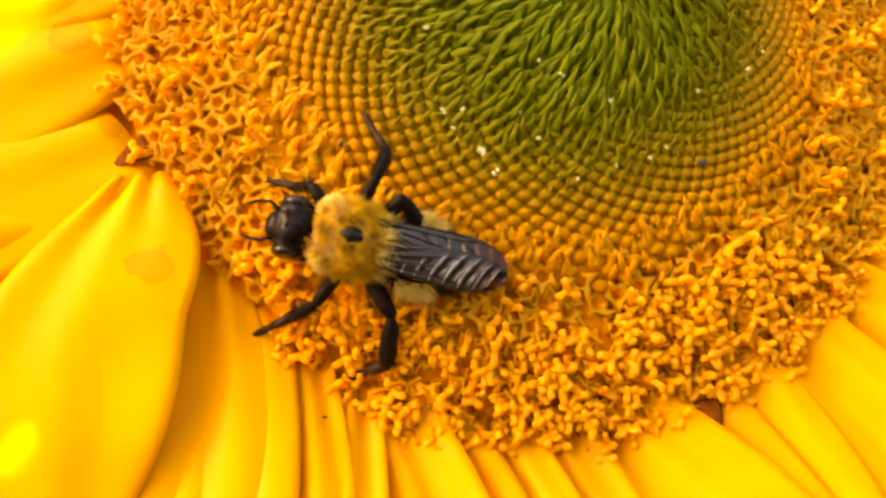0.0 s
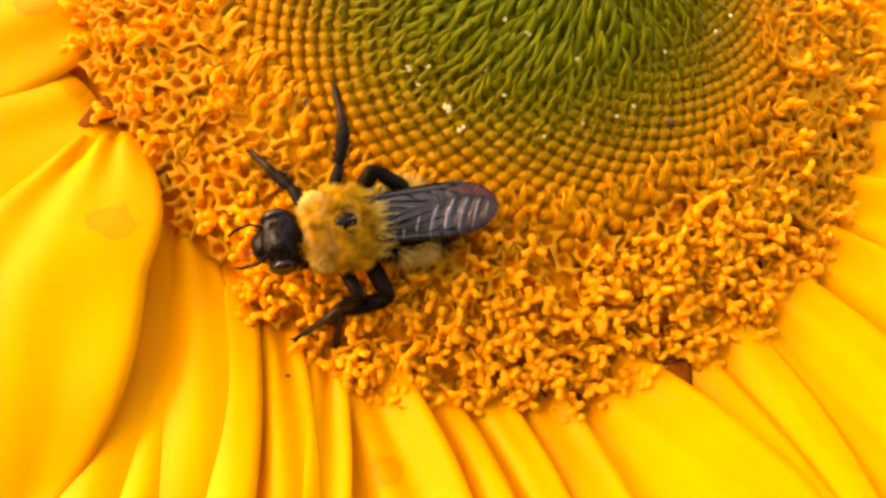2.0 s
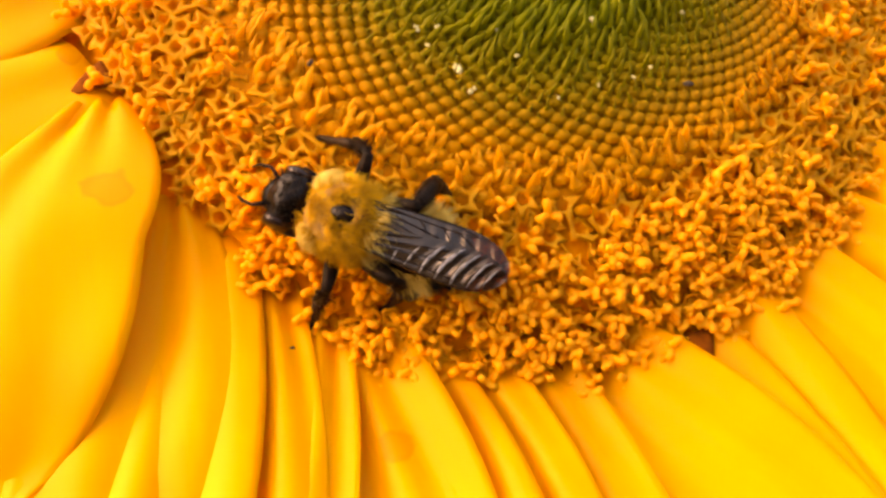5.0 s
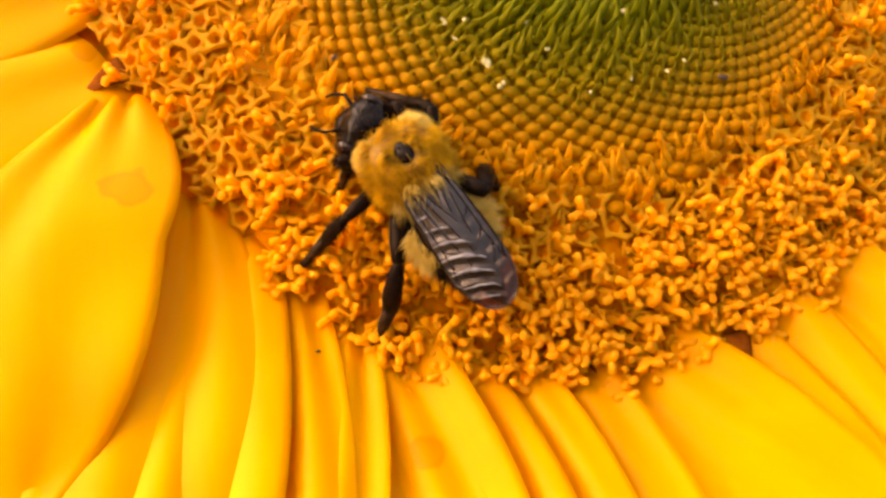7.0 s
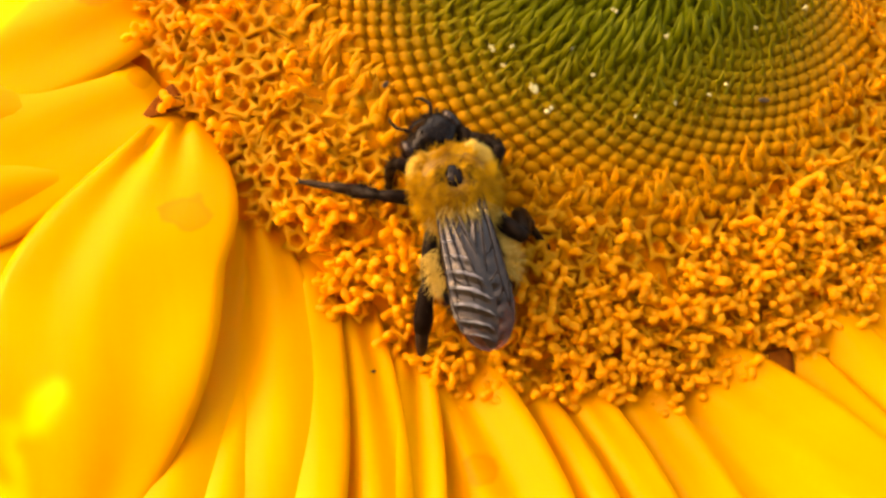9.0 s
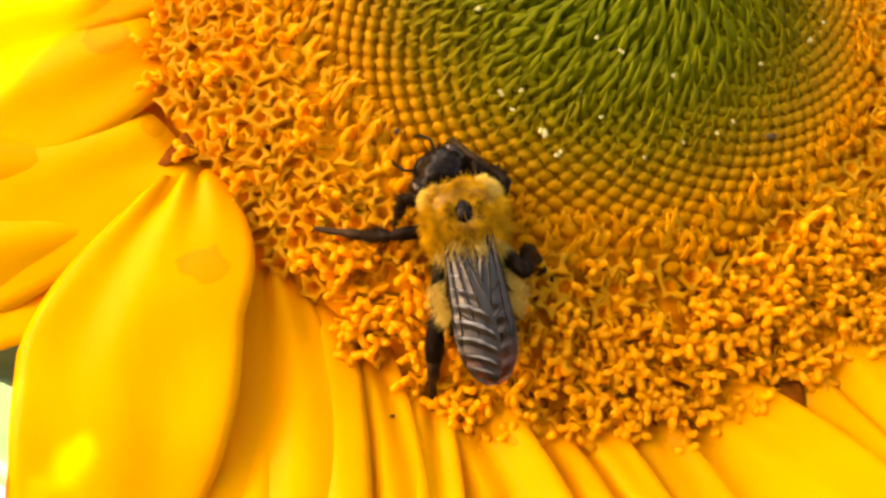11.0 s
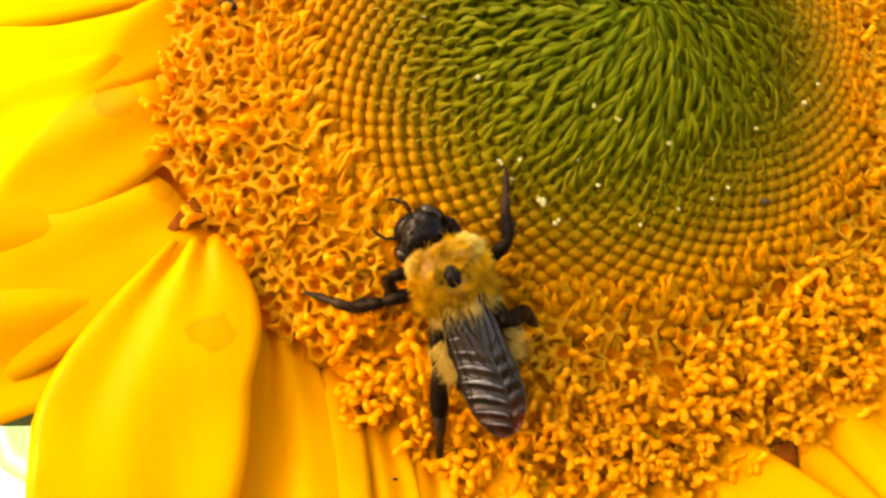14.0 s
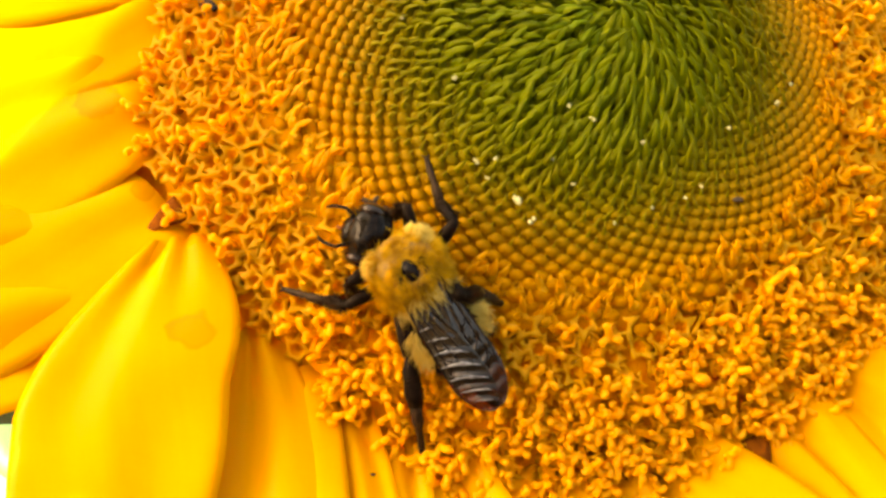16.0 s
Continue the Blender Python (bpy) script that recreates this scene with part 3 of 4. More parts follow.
rr, angle = 0.2, 0.0
GOLDEN = math.pi * (3 - math.sqrt(5))
rnd = random.Random(11)
while True:
    area = 0.25 + 0.22 * min(1, rr / 13) ** 2 + 0.44 * min(1, max(0, (rr - 14.8) / 2.5))
    rr = math.sqrt(rr * rr + area / math.pi)
    if rr > FLOWER_R + 0.5:
        break
    angle += GOLDEN
    a = angle
    x, y = rr * math.cos(a) + 4.0 * (1 - rr / 24), rr * math.sin(a) + 1.0 * (1 - rr / 24)
    nrm = dome_normal(x, y)
    out = Vector((math.cos(a), math.sin(a), 0))
    side = Vector((-math.sin(a), math.cos(a), 0))
    edge = BUD_R + 0.7 * noise.noise(Vector((x * 0.25, y * 0.25, 3))) + rnd.uniform(-0.3, 0.3)
    size = math.sqrt(area / 0.80)
    if rr < edge:
        if rr > 7.0:
            pieces.append(("disc_bud", x, y, dome_z(x, y) - 0.75, basis(out, nrm), size * 1.06))
        if rr < 14.0:
            m = basis(-out + side * (0.25 + rnd.uniform(-0.35, 0.35)), nrm - out * rnd.uniform(-0.1, 0.35) + side * rnd.uniform(-0.15, 0.25))
            tall = 0.95 if rr < 8 else max(0.42, 0.95 - (rr - 8) * 0.095)
            back = 0.0 if rr < 7 else -0.12
            bx, by = x - back * math.cos(a), y - back * math.sin(a)
            pieces.append(("bract", bx, by, dome_z(bx, by) - (1.0 if rr < 8 else 0.75), m, tall * rnd.uniform(0.85, 1.22)))
    elif rr < edge + 1.5:
        m = basis(-out + side * rnd.uniform(-0.5, 0.5), nrm + out * rnd.uniform(-0.35, 0.05) + side * rnd.uniform(-0.25, 0.25))
        pieces.append(("disc_bud", x, y, dome_z(x, y) - 0.85, basis(out, nrm), 0.88))
        if rnd.random() < (0.95 if x < -6 else 0.9):
            pieces.append(("opening_floret", x, y, dome_z(x, y) - 1.5, m, rnd.uniform(0.95, 1.2) * (1.0 if x < -6 else 0.9)))
    elif rr < rim(x, y):
        lean = -0.40 + 0.72 * (rr - 15.5) / 7.5
        loose = 3.2 if old_zone(x, y) else 1.0
        m = basis(Vector((math.cos(a * 7), math.sin(a * 7), 0)), nrm + out * (lean + loose * rnd.uniform(-0.15, 0.15)) + side * loose * rnd.uniform(-0.2, 0.2))
        pieces.append(("old_floret" if rnd.random() < (0.89 if old_zone(x, y) else 0.2) else "disc_floret", x, y, dome_z(x, y) - 2.3, m, rnd.uniform(0.98, 1.16)))
        for _ in range(rnd.choice((1, 1, 2)) if old_zone(x, y) else 0):
            b = rnd.uniform(0, 6.3)
            px, py = x + 0.55 * math.cos(b), y + 0.55 * math.sin(b)
            m = basis(Vector((math.cos(b), math.sin(b), 0)), nrm + out * (lean + rnd.uniform(-0.6, 0.5)) + side * rnd.uniform(-0.7, 0.7))
            pieces.append(("old_floret", px, py, dome_z(px, py) - 2.2, m, rnd.uniform(0.88, 1.08)))

STAGE = Vector((-6.0, -15.0, 0))      # where the bee walks


for kind in VARIANTS:
    meshes = [g.mesh(kind, MATS[kind]) for g in VARIANTS[kind]]
    mine = sorted((p for p in pieces if p[0] == kind), key=lambda p: (p[1] - STAGE.x) ** 2 + (p[2] - STAGE.y) ** 2)
    rest = Geo()
    for i, (_, x, y, z, m, size) in enumerate(mine):
        if i < 280:
            ob = part(kind, meshes[i % 10], MATS[kind], sunflower)
            ob.matrix_basis = place(x, y, z, m) @ Matrix.Scale(size, 4)
        else:
            mm = m.to_4x4() @ Matrix.Scale(size, 4)
            mm.translation = (x, y, z)
            rest.add(VARIANTS[kind][i % 10], mm)
    if rest.v:
        part(kind + "_carpet", rest, MATS[kind], sunflower, "", "stuff")


# ---- bumblebee ----
bee = thing("bumblebee", "bumblebee with yellow furry thorax, black head and folded smoky wings", "bumblebee")


def fur(centre, size, count, length, width, keep, comb, seed, stand=1.0):
    """Tapered hairs on an ellipsoid; keep(n) says where, comb is the way they lean."""
    r = random.Random(seed)
    g = Geo()
    while count > 0:
        n = Vector((r.gauss(0, 1), r.gauss(0, 1), r.gauss(0, 1))).normalized()
        if not keep(n, r):
            count -= 0.2
            continue
        count -= 1
        p = Vector(centre) + Vector((n.x * size[0], n.y * size[1], n.z * size[2]))
        d = (n * stand + Vector(comb) + 0.95 * noise.noise_vector(p * 1.5) + Vector((r.gauss(0, 0.22), r.gauss(0, 0.22), r.gauss(0, 0.22)))).normalized()
        ln = length * r.uniform(0.45, 1.3)
        s = d.cross(Vector((r.random(), r.random(), 0.3))).normalized() * width
        q = d.cross(s).normalized() * width
        mid = p + d * ln * 0.55
        tip = p + d * ln + Vector((r.uniform(-0.1, 0.1), r.uniform(-0.1, 0.1), -0.08)) * ln
        k = len(g.v)
        g.v += [p + s, p - s * 0.5 + q, p - s * 0.5 - q, mid + s * 0.8, mid - s * 0.4 + q * 0.8, mid - s * 0.4 - q * 0.8, tip]
        for i in range(3):
            j = (i + 1) % 3
            g.f += [(k + i, k + j, k + 3 + j, k + 3 + i), (k + 3 + i, k + 3 + j, k + 6)]
    return g


thorax = part("thorax", Geo().ball((0, 0, 0), (1.95, 1.82, 1.6), 28, 18, 0.06), FUR_SKIN, bee)
bald = lambda n, r: n.z > -0.55 and ((n.x - 0.06) / 1.5) ** 2 + n.y ** 2 > 0.052 * r.uniform(0.7, 1.2)
part("fur", fur((0, 0, 0), (1.95, 1.80, 1.58), 15000, 0.62, 0.013, bald, (-0.50, 0, -0.05), 1, 0.40), FUR, thorax, "dense yellow fur", "stuff")
part("bald_patch", Geo().ball((0.10, 0, 1.42), (0.62, 0.46, 0.35), 16, 10, 0.08), CHITIN, thorax, "shiny black bald patch")
part("back_fringe", fur((-0.6, 0, 0.1), (1.35, 1.45, 1.25), 1100, 1.05, 0.017, lambda n, r: n.x < -0.30 and n.z > -0.2, (-1.0, 0, 0.0), 12), PALE_FUR, thorax, "long pale hairs over the wing bases", "stuff")
part("brown_fur", fur((-0.25, 0, 0.0), (1.45, 0.85, 1.62), 800, 0.42, 0.015, lambda n, r: n.z > 0.5 and n.x < -0.2, (-0.5, 0, 0.1), 13), BROWN_FUR, thorax, "sparse rust-brown hairs behind the bald patch", "stuff")
for s in (1, -1):
    part("dark_fur", fur((0.15, s * 0.62, 0.62), (0.80, 0.16, 0.94), 260, 0.42, 0.016, lambda n, r: n.z > 0.55, (-0.6, 0.1 * s, 0.1), 15 + s), DARK_FUR, thorax, "thin dark streak of hairs", "stuff")
    part("fur_tuft", fur((1.05, s * 1.20, 0.08), (0.74, 0.60, 0.62), 1500, 0.34, 0.014, lambda n, r: n.z > -0.5, (-0.2, 0.3 * s, 0), 5 + s, 0.6), TUFT_FUR, thorax, "pale yellow collar tuft", "stuff")

abdomen = part("abdomen", Geo().ball((-3.7, 0, -0.85), (2.75, 1.7, 1.4), 24, 18, 0.02), CHITIN, bee, "black abdomen")
part("fur", fur((-3.3, 0, -0.8), (2.2, 1.80, 1.35), 1700, 0.85, 0.016, lambda n, r: -0.5 < n.z < 0.62 and abs(n.y) > 0.3 and -0.45 < n.x < 0.35, (-0.8, 0, -0.1), 2), PALE_FUR, abdomen, "pale cream-yellow fur along the flanks", "stuff")
part("tail_fur", fur((-3.5, 0, -0.85), (2.7, 1.70, 1.38), 2400, 0.5, 0.018, lambda n, r: (n.x < -0.40 or n.x > 0.28) and n.z < 0.6, (-0.6, 0, 0), 3), DARK_FUR, abdomen, "short black hairs on the tail and at the waist", "stuff")

# the head turns on its neck: its own space starts at the neck
NECK = Vector((1.7, 0, -0.45))
head = part("head", Geo().ball((1.15, 0, -0.15), (1.15, 1.58, 1.22), 28, 18, 0.12).ball((1.95, 0, -0.5), (0.80, 0.92, 0.90), 18, 12, 0.06), CHITIN, bee, "glossy black head")
head.matrix_basis = place(*NECK)
for s in (1, -1):
    part("eye", Geo().ball((1.30, s * 1.24, -0.15), (0.78, 0.42, 0.98), 16, 12), EYE, head, "dark oval compound eye")
    part("antenna", Geo().tube([(1.7, s * 0.4, 0.35), (2.1, s * 0.75, 0.65), (2.55, s * 1.0, 0.55), (3.3, s * 0.95, 0.1), (3.7, s * 0.8, -0.25)], [0.09, 0.085, 0.085, 0.085, 0.06], 6), LEG, head)
    part("mandible", Geo().tube([(1.95, s * 0.35, -0.7), (2.4, s * 0.3, -0.95), (2.65, s * 0.08, -1.1)], [0.22, 0.18, 0.08], 6), TONGUE, head)
part("tongue", Geo().tube([(1.9, 0, -0.8), (2.6, 0, -1.0), (3.2, 0, -1.5)], [0.2, 0.14, 0.06], 6), TONGUE, head, "red-brown tongue sheath")
part("fur", fur((1.2, 0, -0.12), (1.15, 1.45, 1.20), 520, 0.38, 0.013, lambda n, r: n.z > -0.2 and abs(n.y) < 0.85, (0.2, 0, 0.1), 9), DARK_FUR, head, "short black hairs", "stuff")


# wings folded flat over the back, the one lying on the other
def wing_point(u, v, s):
    close = max(0.0, 1 - (max(0, u - 0.70) / 0.30) ** 2.0) ** 0.52
    lead = 1.10 + 0.32 * math.sin(math.pi * 0.75 * u)
    trail = 0.45 - 1.05 * math.sin(math.pi / 2 * min(1, u / 0.75))
    mid = 0.12
    y = mid + (trail + (lead - trail) * v - mid) * max(close, 0.01)
    slant = (y * 0.9 + 9.0 * u - 0.30 * y * y) * 2 * math.pi / 0.92 + 0.8 * noise.noise(Vector((u * 4, v * 2, s)))
    pleat = (0.055 + 0.03 * noise.noise(Vector((u * 3, v * 3, 5 + s)))) * (math.sin(slant) + 0.25 * math.sin(2 * slant)) * min(1, 4 * v * (1 - v)) * min(1, max(0, u - 0.34) * 4)
    pleat += 0.05 * math.sin(v * 22 + 2 * u) * max(0, 1 - 1.7 * u)
    z = 1.30 - 0.45 * u - 0.20 * abs(y) ** 1.5 * (1 - 0.4 * u) + pleat + (0.09 if s > 0 else 0.0)
    return -0.6 - 7.3 * u, s * y, z


VEINS = (((0.0, 0.97), (0.3, 0.97), (0.6, 0.97), (0.85, 0.95)), ((0.02, 0.80), (0.3, 0.80), (0.55, 0.80), (0.75, 0.88)), ((0.03, 0.6), (0.25, 0.58), (0.5, 0.52), (0.76, 0.42)),
         ((0.05, 0.4), (0.25, 0.36), (0.5, 0.28), (0.70, 0.18)), ((0.05, 0.2), (0.25, 0.15), (0.42, 0.06)), ((0.36, 0.80), (0.40, 0.68), (0.42, 0.55)), ((0.52, 0.80), (0.56, 0.66), (0.60, 0.48)),
         ((0.62, 0.82), (0.70, 0.70), (0.76, 0.56)), ((0.46, 0.54), (0.50, 0.42), (0.52, 0.28)), ((0.58, 0.48), (0.64, 0.36), (0.68, 0.20)))
for s in (1, -1):
    w = part("wing", Geo().sheet(lambda u, v: wing_point(1 - (1 - u) ** 1.7, v, s), 96, 30, 0.03), WING, bee, "folded smoky brown translucent wing")
    for line in VEINS:
        pts = [Vector(wing_point(u, v, s)) + Vector((0, 0, 0.03)) for u, v in line]
        part("vein", Geo().tube(pts, [0.035] * (len(pts) - 1) + [0.015], 5), VEIN, w)

# pale strips, painted as sky reflections on the upper wing's pleats, across its outer half
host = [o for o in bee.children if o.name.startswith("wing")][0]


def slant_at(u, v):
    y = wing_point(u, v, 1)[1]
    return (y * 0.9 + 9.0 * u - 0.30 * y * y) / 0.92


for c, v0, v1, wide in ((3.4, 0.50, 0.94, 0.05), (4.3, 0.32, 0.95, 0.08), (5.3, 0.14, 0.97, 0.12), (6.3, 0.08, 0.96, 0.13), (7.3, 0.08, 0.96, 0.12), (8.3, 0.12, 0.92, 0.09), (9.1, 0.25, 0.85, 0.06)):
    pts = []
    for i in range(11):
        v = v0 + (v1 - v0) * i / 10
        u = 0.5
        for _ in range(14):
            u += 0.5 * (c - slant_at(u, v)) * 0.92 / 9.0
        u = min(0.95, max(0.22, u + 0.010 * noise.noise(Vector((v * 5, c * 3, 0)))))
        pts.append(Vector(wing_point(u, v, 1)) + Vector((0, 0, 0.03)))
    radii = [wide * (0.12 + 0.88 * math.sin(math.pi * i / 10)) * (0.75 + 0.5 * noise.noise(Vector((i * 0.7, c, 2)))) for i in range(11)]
    # each fold is a strip coloured as a reflection
    part("fold", Geo().tube(pts, radii, 6, 0.25), WING_SHEEN, host, "pale strip standing in for a sky reflection")

# legs: thigh, shin and foot, each turned about its joint
LENGTHS = {"FRONT": (1.9, 1.9, 2.1), "MIDDLE": (2.2, 2.2, 2.9), "HIND": (2.6, 2.7, 3.4)}
HIPS = {"FRONT": Vector((1.1, 1.0, -1.2)), "MIDDLE": Vector((0.1, 1.35, -1.2)), "HIND": Vector((-1.2, 1.25, -1.2))}
legs = {}
for row in LENGTHS:
    a, b, c = LENGTHS[row]
    fat = 1.0 if row != "HIND" else 1.25
    thigh = Geo().tube([(0, 0, 0), (a * 0.3, 0, 0.05), (a * 0.7, 0, 0.04), (a, 0, 0)], [0.28 * fat, 0.38 * fat, 0.35 * fat, 0.26 * fat], 8).mesh("leg", LEG)
    wide = 0.50 if row == "HIND" else 0.37
    shin_geo = Geo().tube([(0, 0, 0), (b * 0.25, 0, 0.03), (b * 0.75, 0, 0.03), (b, 0, 0)], [0.19, wide * 0.8, wide, wide * 0.8], 8, 0.75).add(
        fur((b * 0.55, 0, 0), (b * 0.5, 0.26, 0.22), 260, 0.42, 0.016, lambda n, r: True, (0.7, 0, 0), 21), Matrix.Identity(4))
    shin = shin_geo.mesh("shin", LEG)
    foot_geo = Geo().tube([(0, 0, 0), (c * 0.3, 0, 0.03), (c * 0.42, 0, 0), (c * 0.7, 0, -0.02), (c * 0.92, 0, 0.02), (c, 0, -0.1)], [0.34 if row == "HIND" else 0.26, 0.30 if row == "HIND" else 0.26, 0.17, 0.20, 0.13, 0.10], 7)
    for s in (1, -1):
        foot_geo.tube([(c * 0.93, 0, 0), (c * 1.02, s * 0.14, 0.02), (c * 1.06, s * 0.2, -0.12)], [0.05, 0.045, 0.02], 4)
    foot_geo.add(fur((c * 0.4, 0, 0), (c * 0.4, 0.16, 0.14), 90, 0.24, 0.014, lambda n, r: True, (0.7, 0, 0), 23), Matrix.Identity(4))
    foot = foot_geo.mesh("foot", TARSUS)
    for side in ("LEFT", "RIGHT"):
        leg = part("leg", thigh, LEG, bee, "black bristly jointed leg")
        legs[side, row] = leg, part("shin", shin, LEG, leg), part("foot", foot, LEG, leg)


# ---- small things on the disc ----
def crumb_at(x, y, size, seed):
    r = random.Random(seed)
    g = Geo()
    for k in range(3):
        g.ball((r.uniform(-0.5, 0.5) * size, r.uniform(-0.5, 0.5) * size, r.uniform(0, 0.4) * size), [size * r.uniform(0.35, 0.6) for _ in range(3)], 6, 5, 0.5)
    ob = tagged(new("nectar_crumb", g.mesh("nectar_crumb", CRUMB)), "tiny glistening pale crumb on the green disc", "crumb", "crumbs on the disc")
    ob.matrix_basis = place(x, y, dome_z(x, y) + 0.15)


CRUMBS = ((-1.9, -10.7, 0.34), (-4.0, -8.6, 0.22), (-3.0, -8.5, 0.18), (-3.4, -9.5, 0.16), (-1.1, -11.7, 0.26), (-5.1, -3.9, 0.2), (4.9, -7.4, 0.26), (1.0, -5.5, 0.2),
          (2.2, -6.2, 0.2), (7.1, -10.1, 0.16), (8.0, -9.4, 0.16), (9.9, -6.0, 0.18), (13.0, -4.0, 0.24), (14.0, -2.6, 0.2), (1.1, -9.8, 0.17), (3.2, -11.7, 0.12),
          (-8.0, 0.1, 0.16), (5.3, -10.8, 0.12), (0.0, -8.5, 0.14))
for i, (x, y, size) in enumerate(CRUMBS):
    crumb_at(x, y, size, i)


def small_insect():
    """A tiny brown fly at rest among the florets."""
    ob = thing("fly", "tiny brown fly resting among the orange florets", "fly")
    part("body", Geo().tube([(-0.7, 0, 0), (-0.3, 0, 0.1), (0.3, 0, 0.12), (0.7, 0, 0.05)], [0.16, 0.3, 0.3, 0.18], 8), SPECK, ob)
    part("head", Geo().ball((0.95, 0, 0.05), (0.2, 0.24, 0.2), 8, 6), CHITIN, ob)
    for s in (1, -1):
        part("wing", Geo().sheet(lambda u, v: (0.2 - 1.5 * u, s * (0.05 + 0.45 * v * math.sin(math.pi * min(1, u * 0.8 + 0.15))), 0.42 - 0.15 * u), 8, 4, 0.02), WING, ob)
        for k in range(3):
            x = 0.45 - 0.4 * k
            part("leg", Geo().tube([(x, s * 0.2, 0), (x, s * 0.55, 0.15), (x - 0.1, s * 0.8, -0.45)], [0.05, 0.045, 0.03], 4), SPECK, ob)
    ob.matrix_basis = place(-19.1, 3.1, dome_z(-19.1, 3.1) + 0.75, basis((0.5, -0.85, 0), dome_normal(-19.1, 3.1)))


small_insect()


def speck_at(x, y, z, size, seed):
    ob = tagged(new("dirt_speck", Geo().ball((0, 0, 0), (size, size * 0.55, size * 0.4), 7, 5, 0.4).mesh("dirt_speck", SPECK)), "tiny dark brown speck of dirt", "speck", "specks of dirt")
    ob.matrix_basis = place(x, y, z, Matrix.Rotation(seed * 1.1, 3, "Z"))


speck_at(10.1, -10.0, dome_z(10.1, -10.0) + 0.35, 0.28, 0)
for i, (x, y, z) in enumerate(((-11.2, -22.8, -0.2), (-9.1, -23.9, -0.4), (-23.7, -25.0, 0.4), (-23.3, -26.5, 0.3))):
    speck_at(x, y, z, 0.13, i + 2)
speck_at(-9.2, -10.4, dome_z(-9.2, -10.4) + 0.3, 0.22, 1)


# ---- the bee's walk ----
TIMES = (0, 0.5, 1, 1.5, 2, 2.5, 3, 3.5, 4, 6.5, 7, 7.5, 8, 8.5, 9, 9.5, 10, 12.5, 13, 13.5, 14, 14.5, 15, 15.5, 16)
BEE_PLACE = ((-7.9, -15.7), (-7.4, -16.1), (-6.5, -16.8), (-6.8, -17.1), (-6.5, -17.3), (-6.5, -17.8), (-5.5, -18.2), (-5.1, -18.6), (-6.6, -19.0), (-5.9, -16.7), (-5.3, -16.3), (-6.2, -17.4), (-7.0, -17.4), (-6.4, -17.0), (-5.5, -16.2), (-5.5, -15.9), (-5.7, -15.6), (-5.7, -15.4), (-6.1, -15.0), (-6.3, -14.7), (-6.2, -14.9), (-6.3, -15.2), (-7.7, -14.7), (-7.7, -14.6), (-7.1, -14.6))
BEE_TURN = ((171, 14, 0), (177, 26, 24), (188, 22, 0), (188, 8, -8), (196, 18, 0), (202, 6, -10), (217, 11, -34), (224, 10, -36), (183, 3, -18), (142, 11, 8), (125, 1, 30), (131, 10, -6), (133, 8, -30), (109, 2, -2), (103, -1, 26), (100, -1, 26), (99, -1, 38), (106, 5, 50), (110, 6, 46), (111, 6, 38), (109, 8, 44), (119, 19, 42), (129, 14, 40), (124, 13, 38), (122, 14, 48))
RIGHT_FRONT_ANKLE = ((-11.2, -13.0), (-10.3, -13.7), (-10.3, -14.2), (-10.6, -14.2), (-10.5, -14.5), (-9.0, -18.6), (-9.5, -17.3), (-9.2, -17.6), (-10.1, -17.2), (-8.2, -14.8), (-7.1, -13.9), (-8.2, -15.3), (-9.1, -15.4), (-7.7, -14.5), (-6.4, -13.5), (-6.3, -13.1), (-6.4, -12.9), (-6.7, -12.8), (-7.4, -12.5), (-7.6, -12.2), (-7.4, -12.5), (-7.9, -13.1), (-8.9, -11.7), (-8.8, -11.6), (-8.3, -11.7))
RIGHT_FRONT_FOOT = ((-13.4, -12.1), (-12.9, -12.0), (-13.0, -12.1), (-12.7, -12.1), (-12.5, -12.4), (-9.7, -19.0), (-11.2, -16.5), (-11.0, -17.0), (-11.0, -16.9), (-9.2, -14.2), (-8.0, -13.0), (-9.2, -14.5), (-10.0, -14.7), (-8.4, -13.4), (-7.0, -12.3), (-6.9, -11.9), (-7.0, -11.7), (-7.3, -11.7), (-8.1, -11.4), (-8.3, -11.2), (-8.1, -11.5), (-8.7, -12.2), (-10.4, -10.2), (-10.3, -10.2), (-10.3, -10.2))
LEFT_FRONT_ANKLE = ((-11.3, -15.7), (-10.7, -16.5), (-9.6, -17.7), (-10.0, -18.0), (-9.4, -18.5), (-9.2, -19.3), (-7.7, -20.3), (-6.9, -20.8), (-9.8, -19.6), (-8.4, -16.5), (-8.2, -16.2), (-8.7, -16.8), (-9.5, -16.3), (-9.5, -15.8), (-8.8, -15.1), (-8.8, -14.7), (-8.8, -14.4), (-9.0, -15.5), (-9.2, -15.2), (-9.4, -15.2), (-9.6, -15.2), (-9.4, -15.4), (-10.6, -12.7), (-10.4, -12.5), (-10.3, -15.3))
LEFT_FRONT_FOOT = ((-12.1, -15.3), (-11.6, -16.2), (-10.4, -17.5), (-10.9, -17.8), (-10.3, -18.4), (-10.1, -19.3), (-8.4, -20.5), (-7.5, -21.1), (-10.7, -19.3), (-9.0, -16.2), (-8.5, -16.4), (-9.1, -16.7), (-9.9, -16.4), (-10.0, -15.7), (-8.8, -15.3), (-8.9, -14.9), (-8.9, -14.5), (-9.2, -15.6), (-9.3, -15.4), (-9.7, -15.3), (-9.7, -15.4), (-9.7, -15.3), (-11.1, -11.8), (-11.0, -11.5), (-10.6, -15.3))
